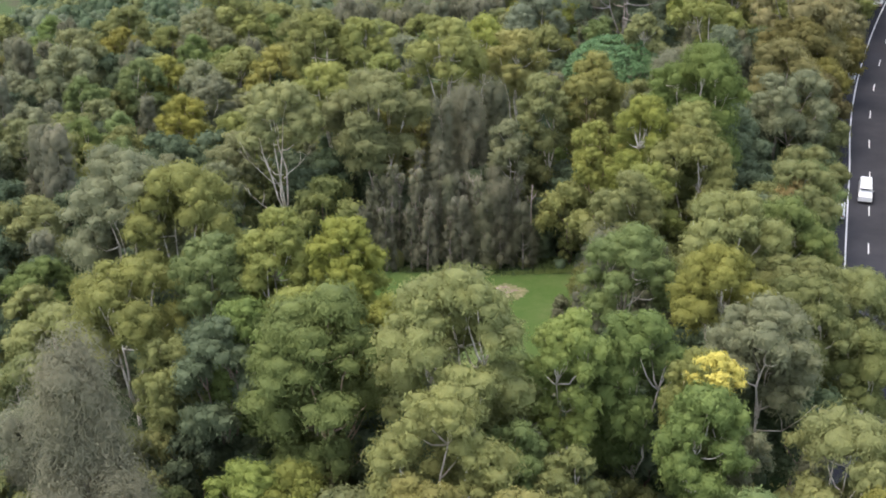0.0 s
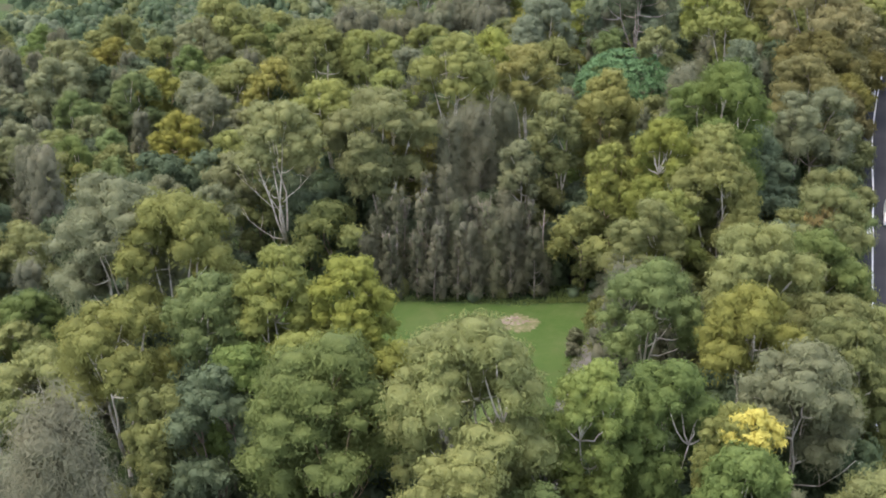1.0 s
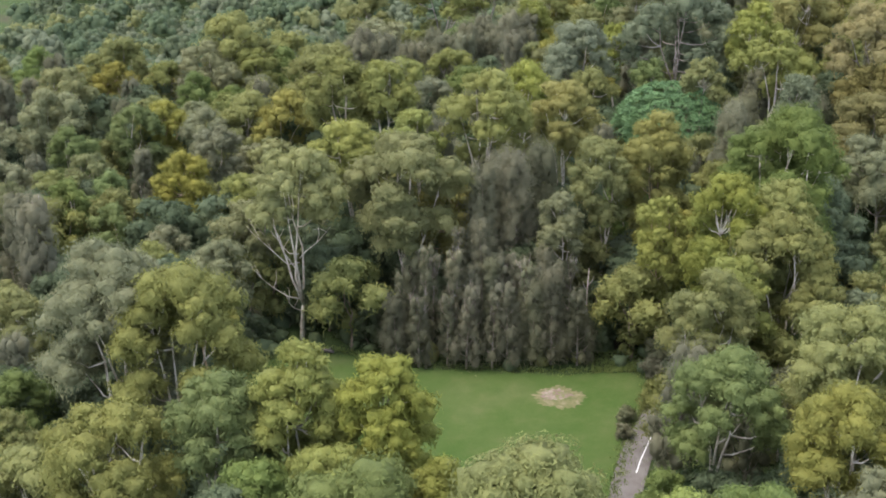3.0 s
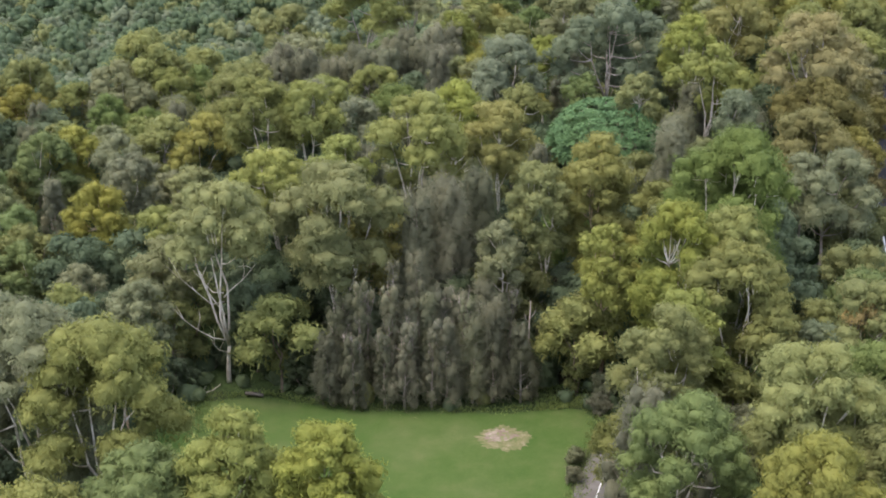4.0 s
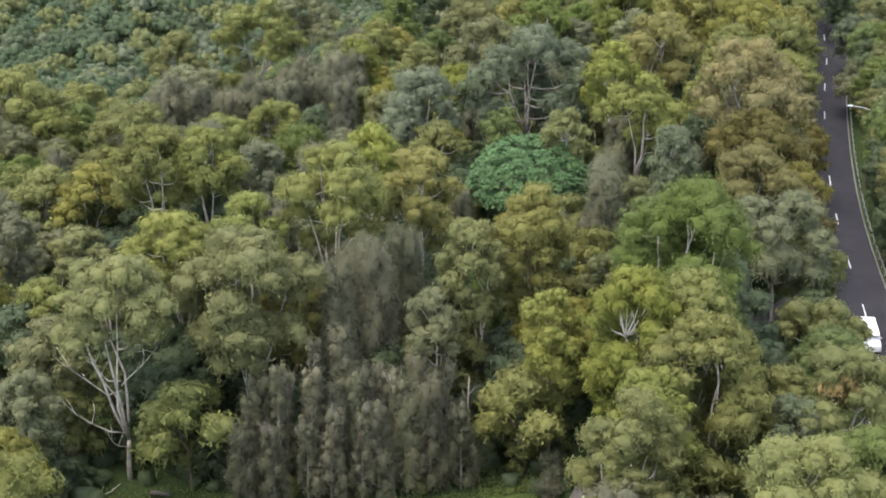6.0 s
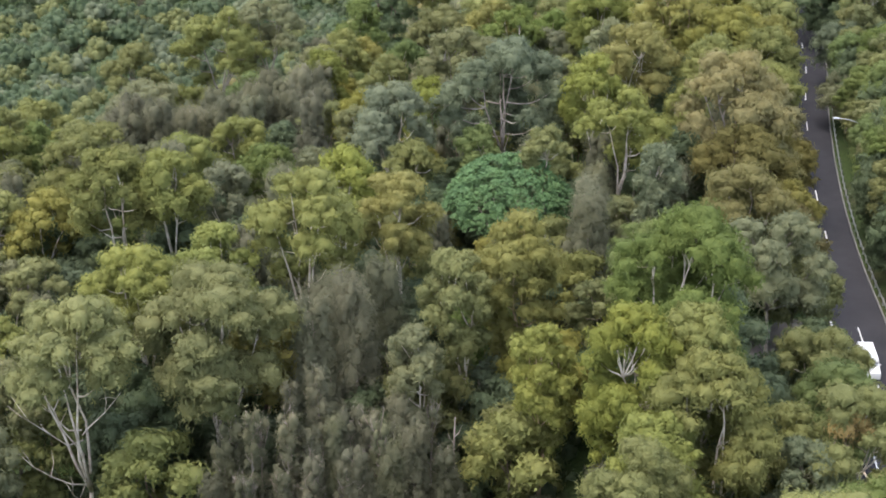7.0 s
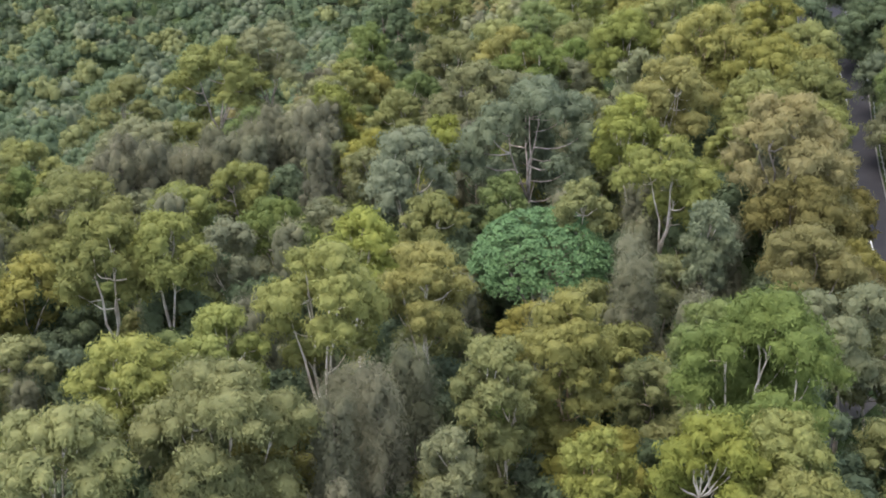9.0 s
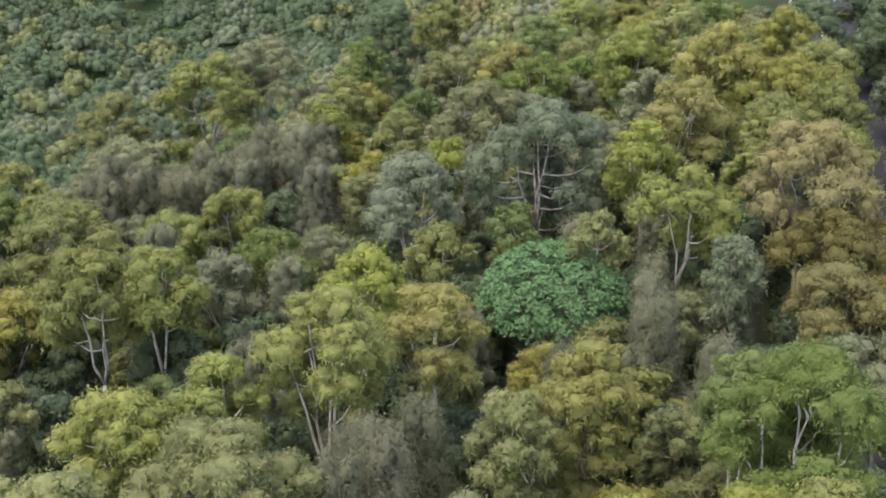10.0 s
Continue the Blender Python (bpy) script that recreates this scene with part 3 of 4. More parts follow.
def strip(name, line, left, right, lift, mat, label="", category="", kind="structure", parent=None, step=1.5):
    """A band along a line, from left to right of it."""
    e = np.array(line, float)
    seg = np.r_[0, np.cumsum(np.linalg.norm(np.diff(e, axis=0), axis=1))]
    s = np.arange(0, seg[-1] + 0.01, step)
    p = np.stack([np.interp(s, seg, e[:, 0]), np.interp(s, seg, e[:, 1])], 1)
    for _ in range(int(8 / step)):
        p[1:-1] = (p[:-2] + p[1:-1] + p[2:]) / 3
    d = unit(np.gradient(p, axis=0))
    nrm = np.stack([d[:, 1], -d[:, 0]], 1)
    cols = np.linspace(left, right, 4)
    v = np.concatenate([np.column_stack([p + nrm * c, ground_z(*(p + nrm * c).T) + lift]) for c in cols]).tolist()
    n = len(p)
    f = [(c * n + i, (c + 1) * n + i, (c + 1) * n + i + 1, c * n + i + 1) for c in range(3) for i in range(n - 1)]
    ob = new(name, mesh_from(name, v, f, [mat], smooth=True))
    ob.parent = parent
    return tagged(ob, label, category, "", kind), p, nrm


road, rp, rn = strip("road", ROAD, -5.0, 3.2, 0.02, ASPHALT, "grey two-lane asphalt road through the forest", "road")
strip("edge_line", ROAD, -2.86, -2.66, 0.03, LINE, parent=road, kind="")
rs = np.r_[0, np.cumsum(np.linalg.norm(np.diff(rp, axis=0), axis=1))]


def on_road(s, off=0.0):
    x, y = np.interp(s, rs, rp[:, 0]), np.interp(s, rs, rp[:, 1])
    nx, ny = np.interp(s, rs, rn[:, 0]), np.interp(s, rs, rn[:, 1])
    return x + nx * off, y + ny * off, math.degrees(math.atan2(nx, -ny))


def road_s(y):
    return float(np.interp(y, rp[:, 1], rs))


dash_mesh = mesh_from("lane_dash", [(-0.075, -1.5, 0), (0.075, -1.5, 0), (0.075, 1.5, 0), (-0.075, 1.5, 0)], [(0, 1, 2, 3)], [LINE])
def pitch(x, y, a):
    """The slope of the ground along the road, in degrees."""
    dx, dy = 1.5 * math.cos(radians(a)), 1.5 * math.sin(radians(a))
    return math.degrees(math.atan2(gz(x + dx, y + dy) - gz(x - dx, y - dy), 3.0))


s0 = road_s(216.2) % 11.3
for k in range(int(rs[-1] / 11.3)):
    x, y, a = on_road(s0 + 11.3 * k)
    d = part("lane_dash", dash_mesh, road)
    d.matrix_basis = pose(x, y, gz(x, y) + 0.035, pitch(x, y, a), 0, a - 90)
for off, nm in ((-5.1, "kerb"), (3.3, "kerb")):
    kv, kf = [], []
    for i, (c, nn) in enumerate(zip(rp, rn)):
        for o, z in ((-0.08, -0.1), (-0.08, 0.13), (0.08, 0.13), (0.08, -0.1)):
            q = c + nn * (off + o)
            kv.append((q[0], q[1], gz(*q) + z))
    kf = [(4 * i + j, 4 * i + j + 1, 4 * i + j + 5, 4 * i + j + 4) for i in range(len(rp) - 1) for j in range(3)]
    tagged(new(nm, mesh_from(nm, kv, kf, [CONCRETE])), "grey concrete kerb along the road", "kerb", "", "structure")

PATH = [(3.5, 40), (5, 70), (7, 92), (8.8, 108), (10.2, 118), (11.6, 125.5), (12.9, 130), (14.2, 134.2), (16.1, 138), (18.7, 143.4), (21.3, 147.6), (25, 153), (30.5, 158), (37, 163.5), (45, 170.5), (55, 178)]
path_ob, pp, pn = strip("footpath", PATH, -1.5, 1.5, 0.03, PATHMAT, "narrow worn grey asphalt path beside the lawn", "path")
ps = np.r_[0, np.cumsum(np.linalg.norm(np.diff(pp, axis=0), axis=1))]
for y0, y1, off, w in ((129, 137.0, 0.55, 0.12), (139.5, 143.0, 0.75, 0.12), (144.0, 147.2, 0.9, 0.12), (140.6, 141.5, -0.55, 0.4), (143.0, 143.9, -0.5, 0.35), (145.6, 146.3, -0.35, 0.25)):
    sa_, sb_ = np.interp([y0, y1], pp[:, 1], ps)
    ss = np.linspace(sa_, sb_, 5)
    c = np.stack([np.interp(ss, ps, pp[:, 0]), np.interp(ss, ps, pp[:, 1])], 1)
    nn = np.stack([np.interp(ss, ps, pn[:, 0]), np.interp(ss, ps, pn[:, 1])], 1)
    wob = 0.06 * np.sin(ss * 2.3)[:, None] * nn
    v = [(*q, gz(*q) + 0.045) for q in np.concatenate([c + nn * (off - w / 2) + wob, c + nn * (off + w / 2) + wob])]
    part("painted_mark", mesh_from("painted_mark", v, [(i, i + 5, i + 6, i + 1) for i in range(4)], [LINE]), path_ob, "worn white paint")

# ---------------------------------------------------------------- the trees that stand out, near to far
# along the near side of the clearing
gum(-33.0, 126.5, 24.6, 6.0, "grey", deep=0.8)
gum(-26.5, 122.5, 24.4, 5.6, "bright", deep=0.8)
gum(-14.6, 105.0, 26.6, 3.7, "bright", deep=0.85)
gum(-8.6, 103.4, 26.2, 3.4, "bright", deep=0.85)
gum(-12.0, 99.5, 21.5, 3.4, "bright", deep=0.85)
gum(-5.4, 99.0, 21.0, 3.4, "bright", deep=0.85)
gum(-17.2, 100.0, 20.5, 3.4, "green", deep=0.85)
gum(-23.5, 99.0, 17.0, 3.2, "olive", deep=0.85)
gum(-20.5, 105.0, 24.0, 3.8, "green")
gum(-28.0, 104.0, 22.4, 5.0, "olive", "pale", open_low=0.6, deep=0.55, low_fork=0.3)
gum(-10.0, 93.0, 25.0, 6.2, "green", "orange", droop=0.75, deep=0.8, bare=3)
gum(0.3, 91.0, 27.0, 6.2, "olive", droop=0.8, deep=0.8)
gum(9.6, 92.3, 22.6, 3.2, "lime", deep=0.85)
gum(15.6, 95.5, 21.0, 4.6, "green", open_low=0.3, deep=0.8)
gum(19.6, 89.5, 20.6, 2.8, "olive", deep=0.8)
gum(24.2, 107.0, 21.6, 4.4, "gold")
gum(17.6, 116.2, 20.0, 4.5, "green", deep=0.75)
gum(28.4, 119.5, 22.0, 5.2, "olive")
gum(34.5, 124.0, 19.5, 4.6, "green")
gum(39.2, 137.0, 18.6, 5.4, "olive")
gum(26.8, 100.0, 20.2, 5.0, "grey", "pale", open_low=0.6, bare=5, deep=0.6, low_fork=0.25)
gum(33.0, 108.0, 18.0, 4.8, "olive")
gum(34.0, 115.0, 17.0, 4.5, "olive")
gum(-0.5, 81.5, 22.4, 4.6, "olive", deep=0.8)
gum(-1.5, 73.0, 19.8, 3.8, "gold")
gum(5.0, 73.5, 18.6, 3.2, "gold")
gum(19.5, 85.5, 20.0, 3.6, "green", open_low=0.3, deep=0.8)
gum(23.0, 76.0, 16.0, 4.4, "green")
gum(30.0, 84.0, 18.0, 5.2, "olive")
gum(32.0, 75.0, 18.0, 5.0, "gold")
gum(40.6, 117.5, 14.5, 4.6, "olive", deep=0.85)
gum(37.8, 107.5, 13.0, 4.2, "olive", deep=0.85)
gum(11.5, 80.0, 13.0, 3.0, "green")
gum(-15.5, 85.0, 13.5, 3.4, "lime", deep=0.75)
gum(-11.5, 84.0, 14.0, 3.0, "bright", deep=0.75)
gum(-19.3, 97.5, 20.0, 3.8, "deep", "brown", deep=0.85, droop=0.3)
gum(-36.5, 110.0, 15.0, 4.2, "olive")
gum(-43.0, 126.5, 12.5, 4.0, "green", deep=0.8)
gum(-22.0, 88.0, 9.5, 2.6, "green", deep=0.8)
oak(-26.5, 82.0, 24.0, 4.6, "oakgreen")
oak(-22.0, 76.0, 16.5, 3.8, "oakgreen")
oak(-33.0, 90.0, 15.0, 3.0, "oak")
gum(20.4, 88.2, 21.0, 2.1, "flower", "brown", deep=0.22)
gum(5.6, 101.0, 14.5, 3.4, "green", deep=0.8)
gum(6.2, 94.0, 15.5, 3.0, "bright", deep=0.8)
gum(4.8, 86.0, 16.5, 3.2, "green", deep=0.8)
gum(9.2, 84.5, 15.0, 3.0, "olive", deep=0.8)
gum(14.8, 104.0, 14.0, 3.2, "green", deep=0.8)
gum(10.5, 75.0, 13.0, 3.4, "green", deep=0.8)
# right of the clearing, towards the road
gum(30.8, 153.0, 28.0, 6.4, "green", deep=0.7)
gum(46.6, 169.0, 20.2, 6.4, "grey", "grey", open_low=0.3)
gum(28.2, 143.8, 23.7, 4.2, "bright", open_low=0.3, deep=0.8)
gum(27.6, 138.0, 22.3, 4.4, "olive", open_low=0.3, deep=0.8)
gum(22.8, 143.0, 24.6, 4.0, "bright", open_low=0.3, deep=0.8)
gum(19.2, 131.0, 20.0, 4.0, "olive", open_low=0.2, deep=0.8)
gum(22.5, 136.0, 19.0, 3.6, "bright", open_low=0.2, bare=2, deep=0.8)
gum(34.8, 135.5, 15.5, 3.3, "blue", deep=0.8)
gum(36.5, 160.0, 18.0, 4.4, "deep", "brown", deep=0.8)
gum(39.0, 138.5, 17.6, 2.0, "amber", "brown", deep=0.4)
gum(37.0, 144.0, 13.5, 3.6, "olive", deep=0.8)
# behind the clearing
gum(-9.0, 159.5, 22.9, 6.2, "pale", open_low=0.3, deep=0.66, low_fork=0.22)
gum(-20.6, 156.5, 22.7, 5.4, "pale", "pale", open_low=0.8, deep=0.5, bare=6, low_fork=0.2)
gum(-15.8, 168.0, 21.8, 4.6, "bright")
gum(-8.4, 172.0, 21.8, 4.2, "bright")
gum(0.3, 172.8, 26.4, 5.2, "bright", "pale", open_low=0.4, low_fork=0.3)
gum(5.4, 188.0, 23.0, 4.4, "bright")
gum(9.9, 178.0, 23.6, 4.4, "gold")
gum(19.2, 165.5, 23.6, 4.2, "gold", "orange", deep=0.72)
gum(12.8, 162.5, 21.6, 3.4, "pale", deep=0.8)
gum(30.5, 162.0, 23.2, 3.6, "green")
gum(18.2, 152.5, 18.4, 3.0, "bright", "orange", open_low=0.3, deep=0.75, bare=2)
gum(7.8, 156.5, 17.6, 2.6, "grey", deep=0.8)
gum(-12.8, 198.0, 20.2, 4.4, "bright", open_low=0.4)
gum(-18.8, 196.0, 21.4, 4.8, "olive", open_low=0.4)
gum(-22.4, 225.0, 15.6, 6.4, "olive")
gum(-27.2, 204.0, 14.6, 4.6, "gold", open_low=0.5)
gum(-32.5, 206.0, 14.0, 4.2, "olive")
gum(-0.8, 211.5, 15.6, 4.4, "green")
gum(16.2, 208.0, 16.6, 3.8, "olive")
gum(11.5, 263.5, 13.4, 4.2, "bright")
gum(2.6, 242.0, 9.0, 3.0, "deep", "brown", deep=0.9, droop=0.3)
gum(15.4, 217.5, 21.0, 5.6, "blue", open_low=0.4)
gum(30.5, 219.5, 25.8, 7.8, "blue", "grey", open_low=0.3, low_fork=0.4)
gum(41.0, 213.5, 24.6, 4.8, "bright")
gum(50.4, 226.0, 25.2, 5.8, "gold")
gum(67.0, 234.5, 25.0, 6.2, "gold")
gum(60.5, 222.0, 24.0, 5.0, "olive")
gum(54.2, 201.0, 28.0, 7.2, "tan", "grey")
gum(52.0, 191.0, 21.6, 5.4, "rust", "grey")
gum(47.0, 178.8, 21.6, 5.8, "rust", "grey")
gum(54.0, 184.0, 17.5, 4.0, "rust", "grey")
gum(40.2, 199.5, 24.0, 5.2, "bright", "pale", open_low=0.5, deep=0.55, bare=2, low_fork=0.3)
gum(40.4, 187.2, 21.4, 2.6, "blue", deep=0.8)
gum(30.4, 197.5, 20.8, 2.8, "olive", deep=0.7)
gum(25.6, 211.0, 17.0, 3.4, "green", deep=0.7)
gum(34.5, 286.0, 14.8, 5.5, "olive")
gum(55.6, 258.0, 24.0, 5.4, "bright")
gum(42.0, 262.0, 20.0, 5.0, "green")
gum(24.0, 240.0, 15.0, 4.2, "bright", deep=0.7)
gum(64.0, 252.0, 24.0, 5.0, "pale")
gum(75.0, 262.0, 23.0, 6.0, "olive")
gum(71.2, 229.5, 23.0, 5.2, "olive", deep=0.8)
gum(60.2, 200.5, 18.5, 4.6, "rust", "grey", deep=0.8)
gum(64.4, 212.0, 20.0, 4.6, "tan", "grey", deep=0.8)
gum(79.5, 247.5, 23.5, 5.0, "olive", deep=0.8)
gum(57.3, 196.5, 18.0, 4.6, "tan", "grey", deep=0.8)
gum(52.8, 180.0, 16.5, 4.2, "rust", "grey", deep=0.8)
gum(45.6, 156.0, 14.0, 4.4, "olive", deep=0.8)
gum(43.0, 147.0, 15.0, 4.4, "green", deep=0.8)
gum(36.8, 126.0, 16.5, 4.4, "olive", deep=0.8)
gum(55.4, 190.0, 16.5, 4.4, "rust", "grey", deep=0.8)
gum(67.4, 219.0, 20.5, 4.6, "olive", deep=0.8)
gum(50.5, 171.0, 14.5, 3.8, "olive", deep=0.8)
gum(75.4, 238.0, 22.5, 4.6, "gold", deep=0.8)
# over the road's far bend and along its far side
gum(95.5, 256.0, 25.0, 6.8, "deep", "brown", deep=0.85)
gum(92.5, 270.5, 27.0, 6.0, "deep", "brown", deep=0.6)
gum(108.0, 266.0, 28.5, 7.0, "deep", "brown", deep=0.85)
gum(101.5, 266.0, 27.5, 6.6, "deep", "brown", deep=0.85)
gum(117.0, 284.0, 30.0, 7.5, "deep", "brown", deep=0.85)
gum(89.4, 240.0, 20.5, 4.6, "blue", "grey", deep=0.85)
gum(82.2, 224.0, 18.0, 4.4, "grey", "grey", deep=0.85)
gum(126.0, 302.0, 31.0, 7.5, "deep", "brown", deep=0.85)
gum(85.5, 263.0, 25.0, 6.2, "deep", "brown", deep=0.8)
gum(90.7, 283.0, 20.0, 6.2, "grey", deep=0.8)
gum(73.5, 245.0, 22.5, 5.4, "gold", deep=0.75)
gum(62.6, 208.0, 18.0, 4.0, "tan", "grey", deep=0.8)
gum(-4.4, 290.0, 15.0, 8.0, "olive", "grey", open_low=0.5, deep=0.6, bare=7)
gum(5.0, 297.0, 15.5, 6.6, "grey", "grey", open_low=0.5, deep=0.6, bare=4)
gum(22.0, 299.0, 14.0, 4.6, "green", deep=0.8)
gum(30.0, 318.0, 16.0, 6.2, "deep", "brown", deep=0.8)
gum(51.0, 291.0, 18.0, 6.6, "green", "grey", open_low=0.4)
gum(38.0, 311.0, 17.0, 5.0, "bright", open_low=0.5, bare=2)
gum(67.0, 284.0, 19.5, 6.2, "gold")
gum(79.0, 274.0, 20.5, 6.4, "tan", "grey")
gum(62.0, 306.0, 18.0, 6.2, "bright", open_low=0.5)
gum(-20.0, 292.0, 9.0, 5.6, "olive", "grey", bare=2)
gum(16.0, 283.0, 12.0, 4.6, "bright", open_low=0.4)
gum(84.0, 292.0, 19.0, 6.0, "olive")
gum(75.0, 312.0, 18.0, 6.2, "gold")
oak(-0.6, 160.5, 19.0, 2.6, "oakgreen")
oak(3.6, 162.0, 20.0, 2.8, "oakgreen")
oak(7.0, 166.5, 19.5, 3.0, "oak")
oak(1.5, 166.5, 17.5, 2.8, "oak")
oak(31.4, 182.8, 18.0, 3.4, "oakgreen")
oak(35.8, 178.5, 15.5, 3.0, "oak")
oak(44.0, 192.0, 17.0, 3.0, "oak")
oak(33.5, 191.0, 17.0, 2.6, "oak")
oak(36.5, 196.5, 16.0, 2.6, "oakgreen")
oak(22.0, 178.0, 16.0, 3.0, "oak")

# she-oak thicket at the lawn's far edge
thicket = random.Random(8)
for i in range(25):
    x = -9.6 + 0.80 * i + thicket.uniform(-0.5, 0.5)
    y = 149.6 + 0.10 * abs(x) + 2.0 * (i % 3) + thicket.uniform(-0.6, 0.6)
    oak(x, y, thicket.uniform(8.5, 13.0) + 1.5 * (i % 3) - 0.12 * abs(x + 1), thicket.uniform(1.1, 2.1), thicket.choice(("oak", "oakgreen", "oakgreen")), bare_top=thicket.choice((0, 0.2, 0.4)), deep=0.92)

# the broad layered tree
planted.append((26.2, 197.6, 8.4))
plant(26.2, 198.0, layered_meshes(7, 16.8, 7.3, "fern"), "broad dome-shaped tree with flat layered rich green foliage", "tree", "", name="broadleaf_tree")

# ---------------------------------------------------------------- the forest between them
FILL_GUM = [(gum_meshes(900 + i, 16.0, 4.2, lf, bk, 0.5, deep=0.72, open_low=ol, clumps=0.75, limbs=i % 2 == 0), lf, bk)
            for i, (lf, bk, ol) in enumerate((("olive", "pale", 0.4), ("grey", "pale", 0.3), ("pale", "grey", 0.3), ("green", "pale", 0.2), ("gold", "orange", 0.3), ("grey", "pale", 0.4), ("olive", "grey", 0.4), ("deep", "brown", 0.1), ("green", "brown", 0.1)))]
FILL_OAK = [(oak_meshes(950 + i, 15.0, 2.8, lf, 0.32), lf) for i, lf in enumerate(("oak", "oakgreen", "oak"))]
FILL_LOW = [(gum_meshes(970 + i, 8.5, 3.0, lf, "brown", 0.5, deep=0.9, droop=0.3, clumps=0.55, limbs=False), lf) for i, lf in enumerate(("deep", "deep", "olive", "deep"))]


def inside(x, y, poly):
    hit = False
    for (x0, y0), (x1, y1) in zip(poly, poly[1:] + poly[:1]):
        if (y0 > y) != (y1 > y) and x < x0 + (y - y0) * (x1 - x0) / (y1 - y0):
            hit = not hit
    return hit


def clear_of_ways(x, y, gap):
    if inside(x, y, LAWN_EDGE):
        return False
    if np.min((rp[:, 0] - x) ** 2 + (rp[:, 1] - y) ** 2) < (5.0 + gap) ** 2:
        return False
    return np.min((pp[:, 0] - x) ** 2 + (pp[:, 1] - y) ** 2) >= (1.6 + 0.7 * gap) ** 2


def free(x, y, r, share):
    return all((x - a) ** 2 + (y - b) ** 2 > (share * (r + q)) ** 2 for a, b, q in planted)


fill = random.Random(21)
spots = [(col + fill.uniform(-2.2, 2.2), row + fill.uniform(-2.2, 2.2)) for row in range(70, 236, 5) for col in range(int(-9 - 0.345 * row), int(9 + max(0.345 * row, 0.59 * (row - 82))), 5)]
fill.shuffle(spots)
low = []
for x, y in spots:
    r = fill.uniform(3.0, 4.6)
    kind = fill.random()
    if clear_of_ways(x, y, r * 0.55) and free(x, y, r, 0.74):
        planted.append((x, y, r))
        if kind < 0.36:
            me, lf = fill.choice(FILL_OAK)
            plant(x, y, me, f"slim {WORDS[lf]} she-oak with a feathery crown in the forest", "tree", "she-oaks", fill.uniform(0, 360), r / 3.9 * fill.uniform(0.85, 1.1), "she_oak_tree")
        else:
            beyond = x > np.interp(y, rp[:, 1], rp[:, 0])
            me, lf, bk = fill.choice(FILL_GUM[7:] if beyond else FILL_GUM[:7])
            plant(x, y, me, f"medium gum tree, domed {WORDS[lf]} crown, {TRUNKS[bk]}", "tree", "gum trees of the forest", fill.uniform(0, 360), r / 4.2 * fill.uniform(0.78, 1.0), "roadside_tree" if beyond else "gum_tree")
    elif clear_of_ways(x, y, 1.8) and not (-12 < x < 12 and 145 < y < 158):
        low.append((x, y))
n_low = 0
belt = [(x, y + fill.uniform(1.2, 6.5)) for x in np.arange(-30, -11, 1.9) for y in [float(np.interp(x, [-30, -27.5, -22.5, -16.5, -12.5], [148, 149.5, 153.2, 153.6, 151.2]))]]
belt += [(float(x), 150.5 + fill.uniform(0, 6)) for x in np.arange(10.5, 17.5, 1.6)]
for k, (x, y) in enumerate(belt):
    me, lf = fill.choice(FILL_LOW)
    n_low += 1
    plant(x, y, me, f"low bushy {WORDS[lf]} shrub at the edge of the lawn", "shrub", "understorey trees", fill.uniform(0, 360), fill.uniform(0.28, 0.65), "shrub")
ROADSIDE = [FILL_LOW[0], FILL_LOW[1], (FILL_GUM[8][0], "green"), (FILL_GUM[2][0], "pale")]
for k in range(44):
    s = road_s(150) + 3.1 * k
    for off, grow in ((5.9, 1.0), (10.0, 1.4)):
        x, y, _ = on_road(s + fill.uniform(-1.5, 1.5), off + fill.uniform(-0.5, 1.2))
        if free(x, y, 1.2, 0.4):
            q = fill.randrange(4)
            me, lf = ROADSIDE[q]
            planted.append((x, y, 2.2))
            plant(x, y, me, f"bushy {WORDS[lf]} tree behind the guard rail", "tree", "understorey trees", fill.uniform(0, 360), grow * fill.uniform(0.9, 1.2) * (0.66 if q > 1 else 1.05), "understorey_tree")
for x, y in low:
    if n_low < 300 and free(x, y, 1.0, 0.40):
        me, lf = fill.choice(FILL_LOW)
        planted.append((x, y, 1.4))
        n_low += 1
        plant(x, y, me, f"low bushy {WORDS[lf]} understorey tree in shade", "tree", "understorey trees", fill.uniform(0, 360), fill.uniform(0.75, 1.45), "understorey_tree")


def far_tris(seed, n_leaf, height, leaf):
    """A small, light tree for the distance, of radius 1 and the given height: leafy clumps round one body."""
    rng = np.random.default_rng(seed)
    out = [lump(rng, np.array([0, 0, height - 0.75]), np.array([0.62, 0.62, 0.52]), 1)]
    for i in range(9):
        v = (i + 0.5) / 9
        cz, a = 1 - 1.25 * v, i * 2.39996 + rng.normal(0, 0.3)
        rr = math.sqrt(1 - cz * cz) * rng.uniform(0.55, 0.8)
        s = rng.uniform(0.24, 0.46)
        out += dome(rng, np.array([rr * math.cos(a), rr * math.sin(a), height - 0.75 + 0.6 * cz]), np.array([s, s, 0.8 * s]), n_leaf, leaf, 0.5 * leaf, 0.6, 0.40, -0.6, 0.66, 1, 1.7)
    return out


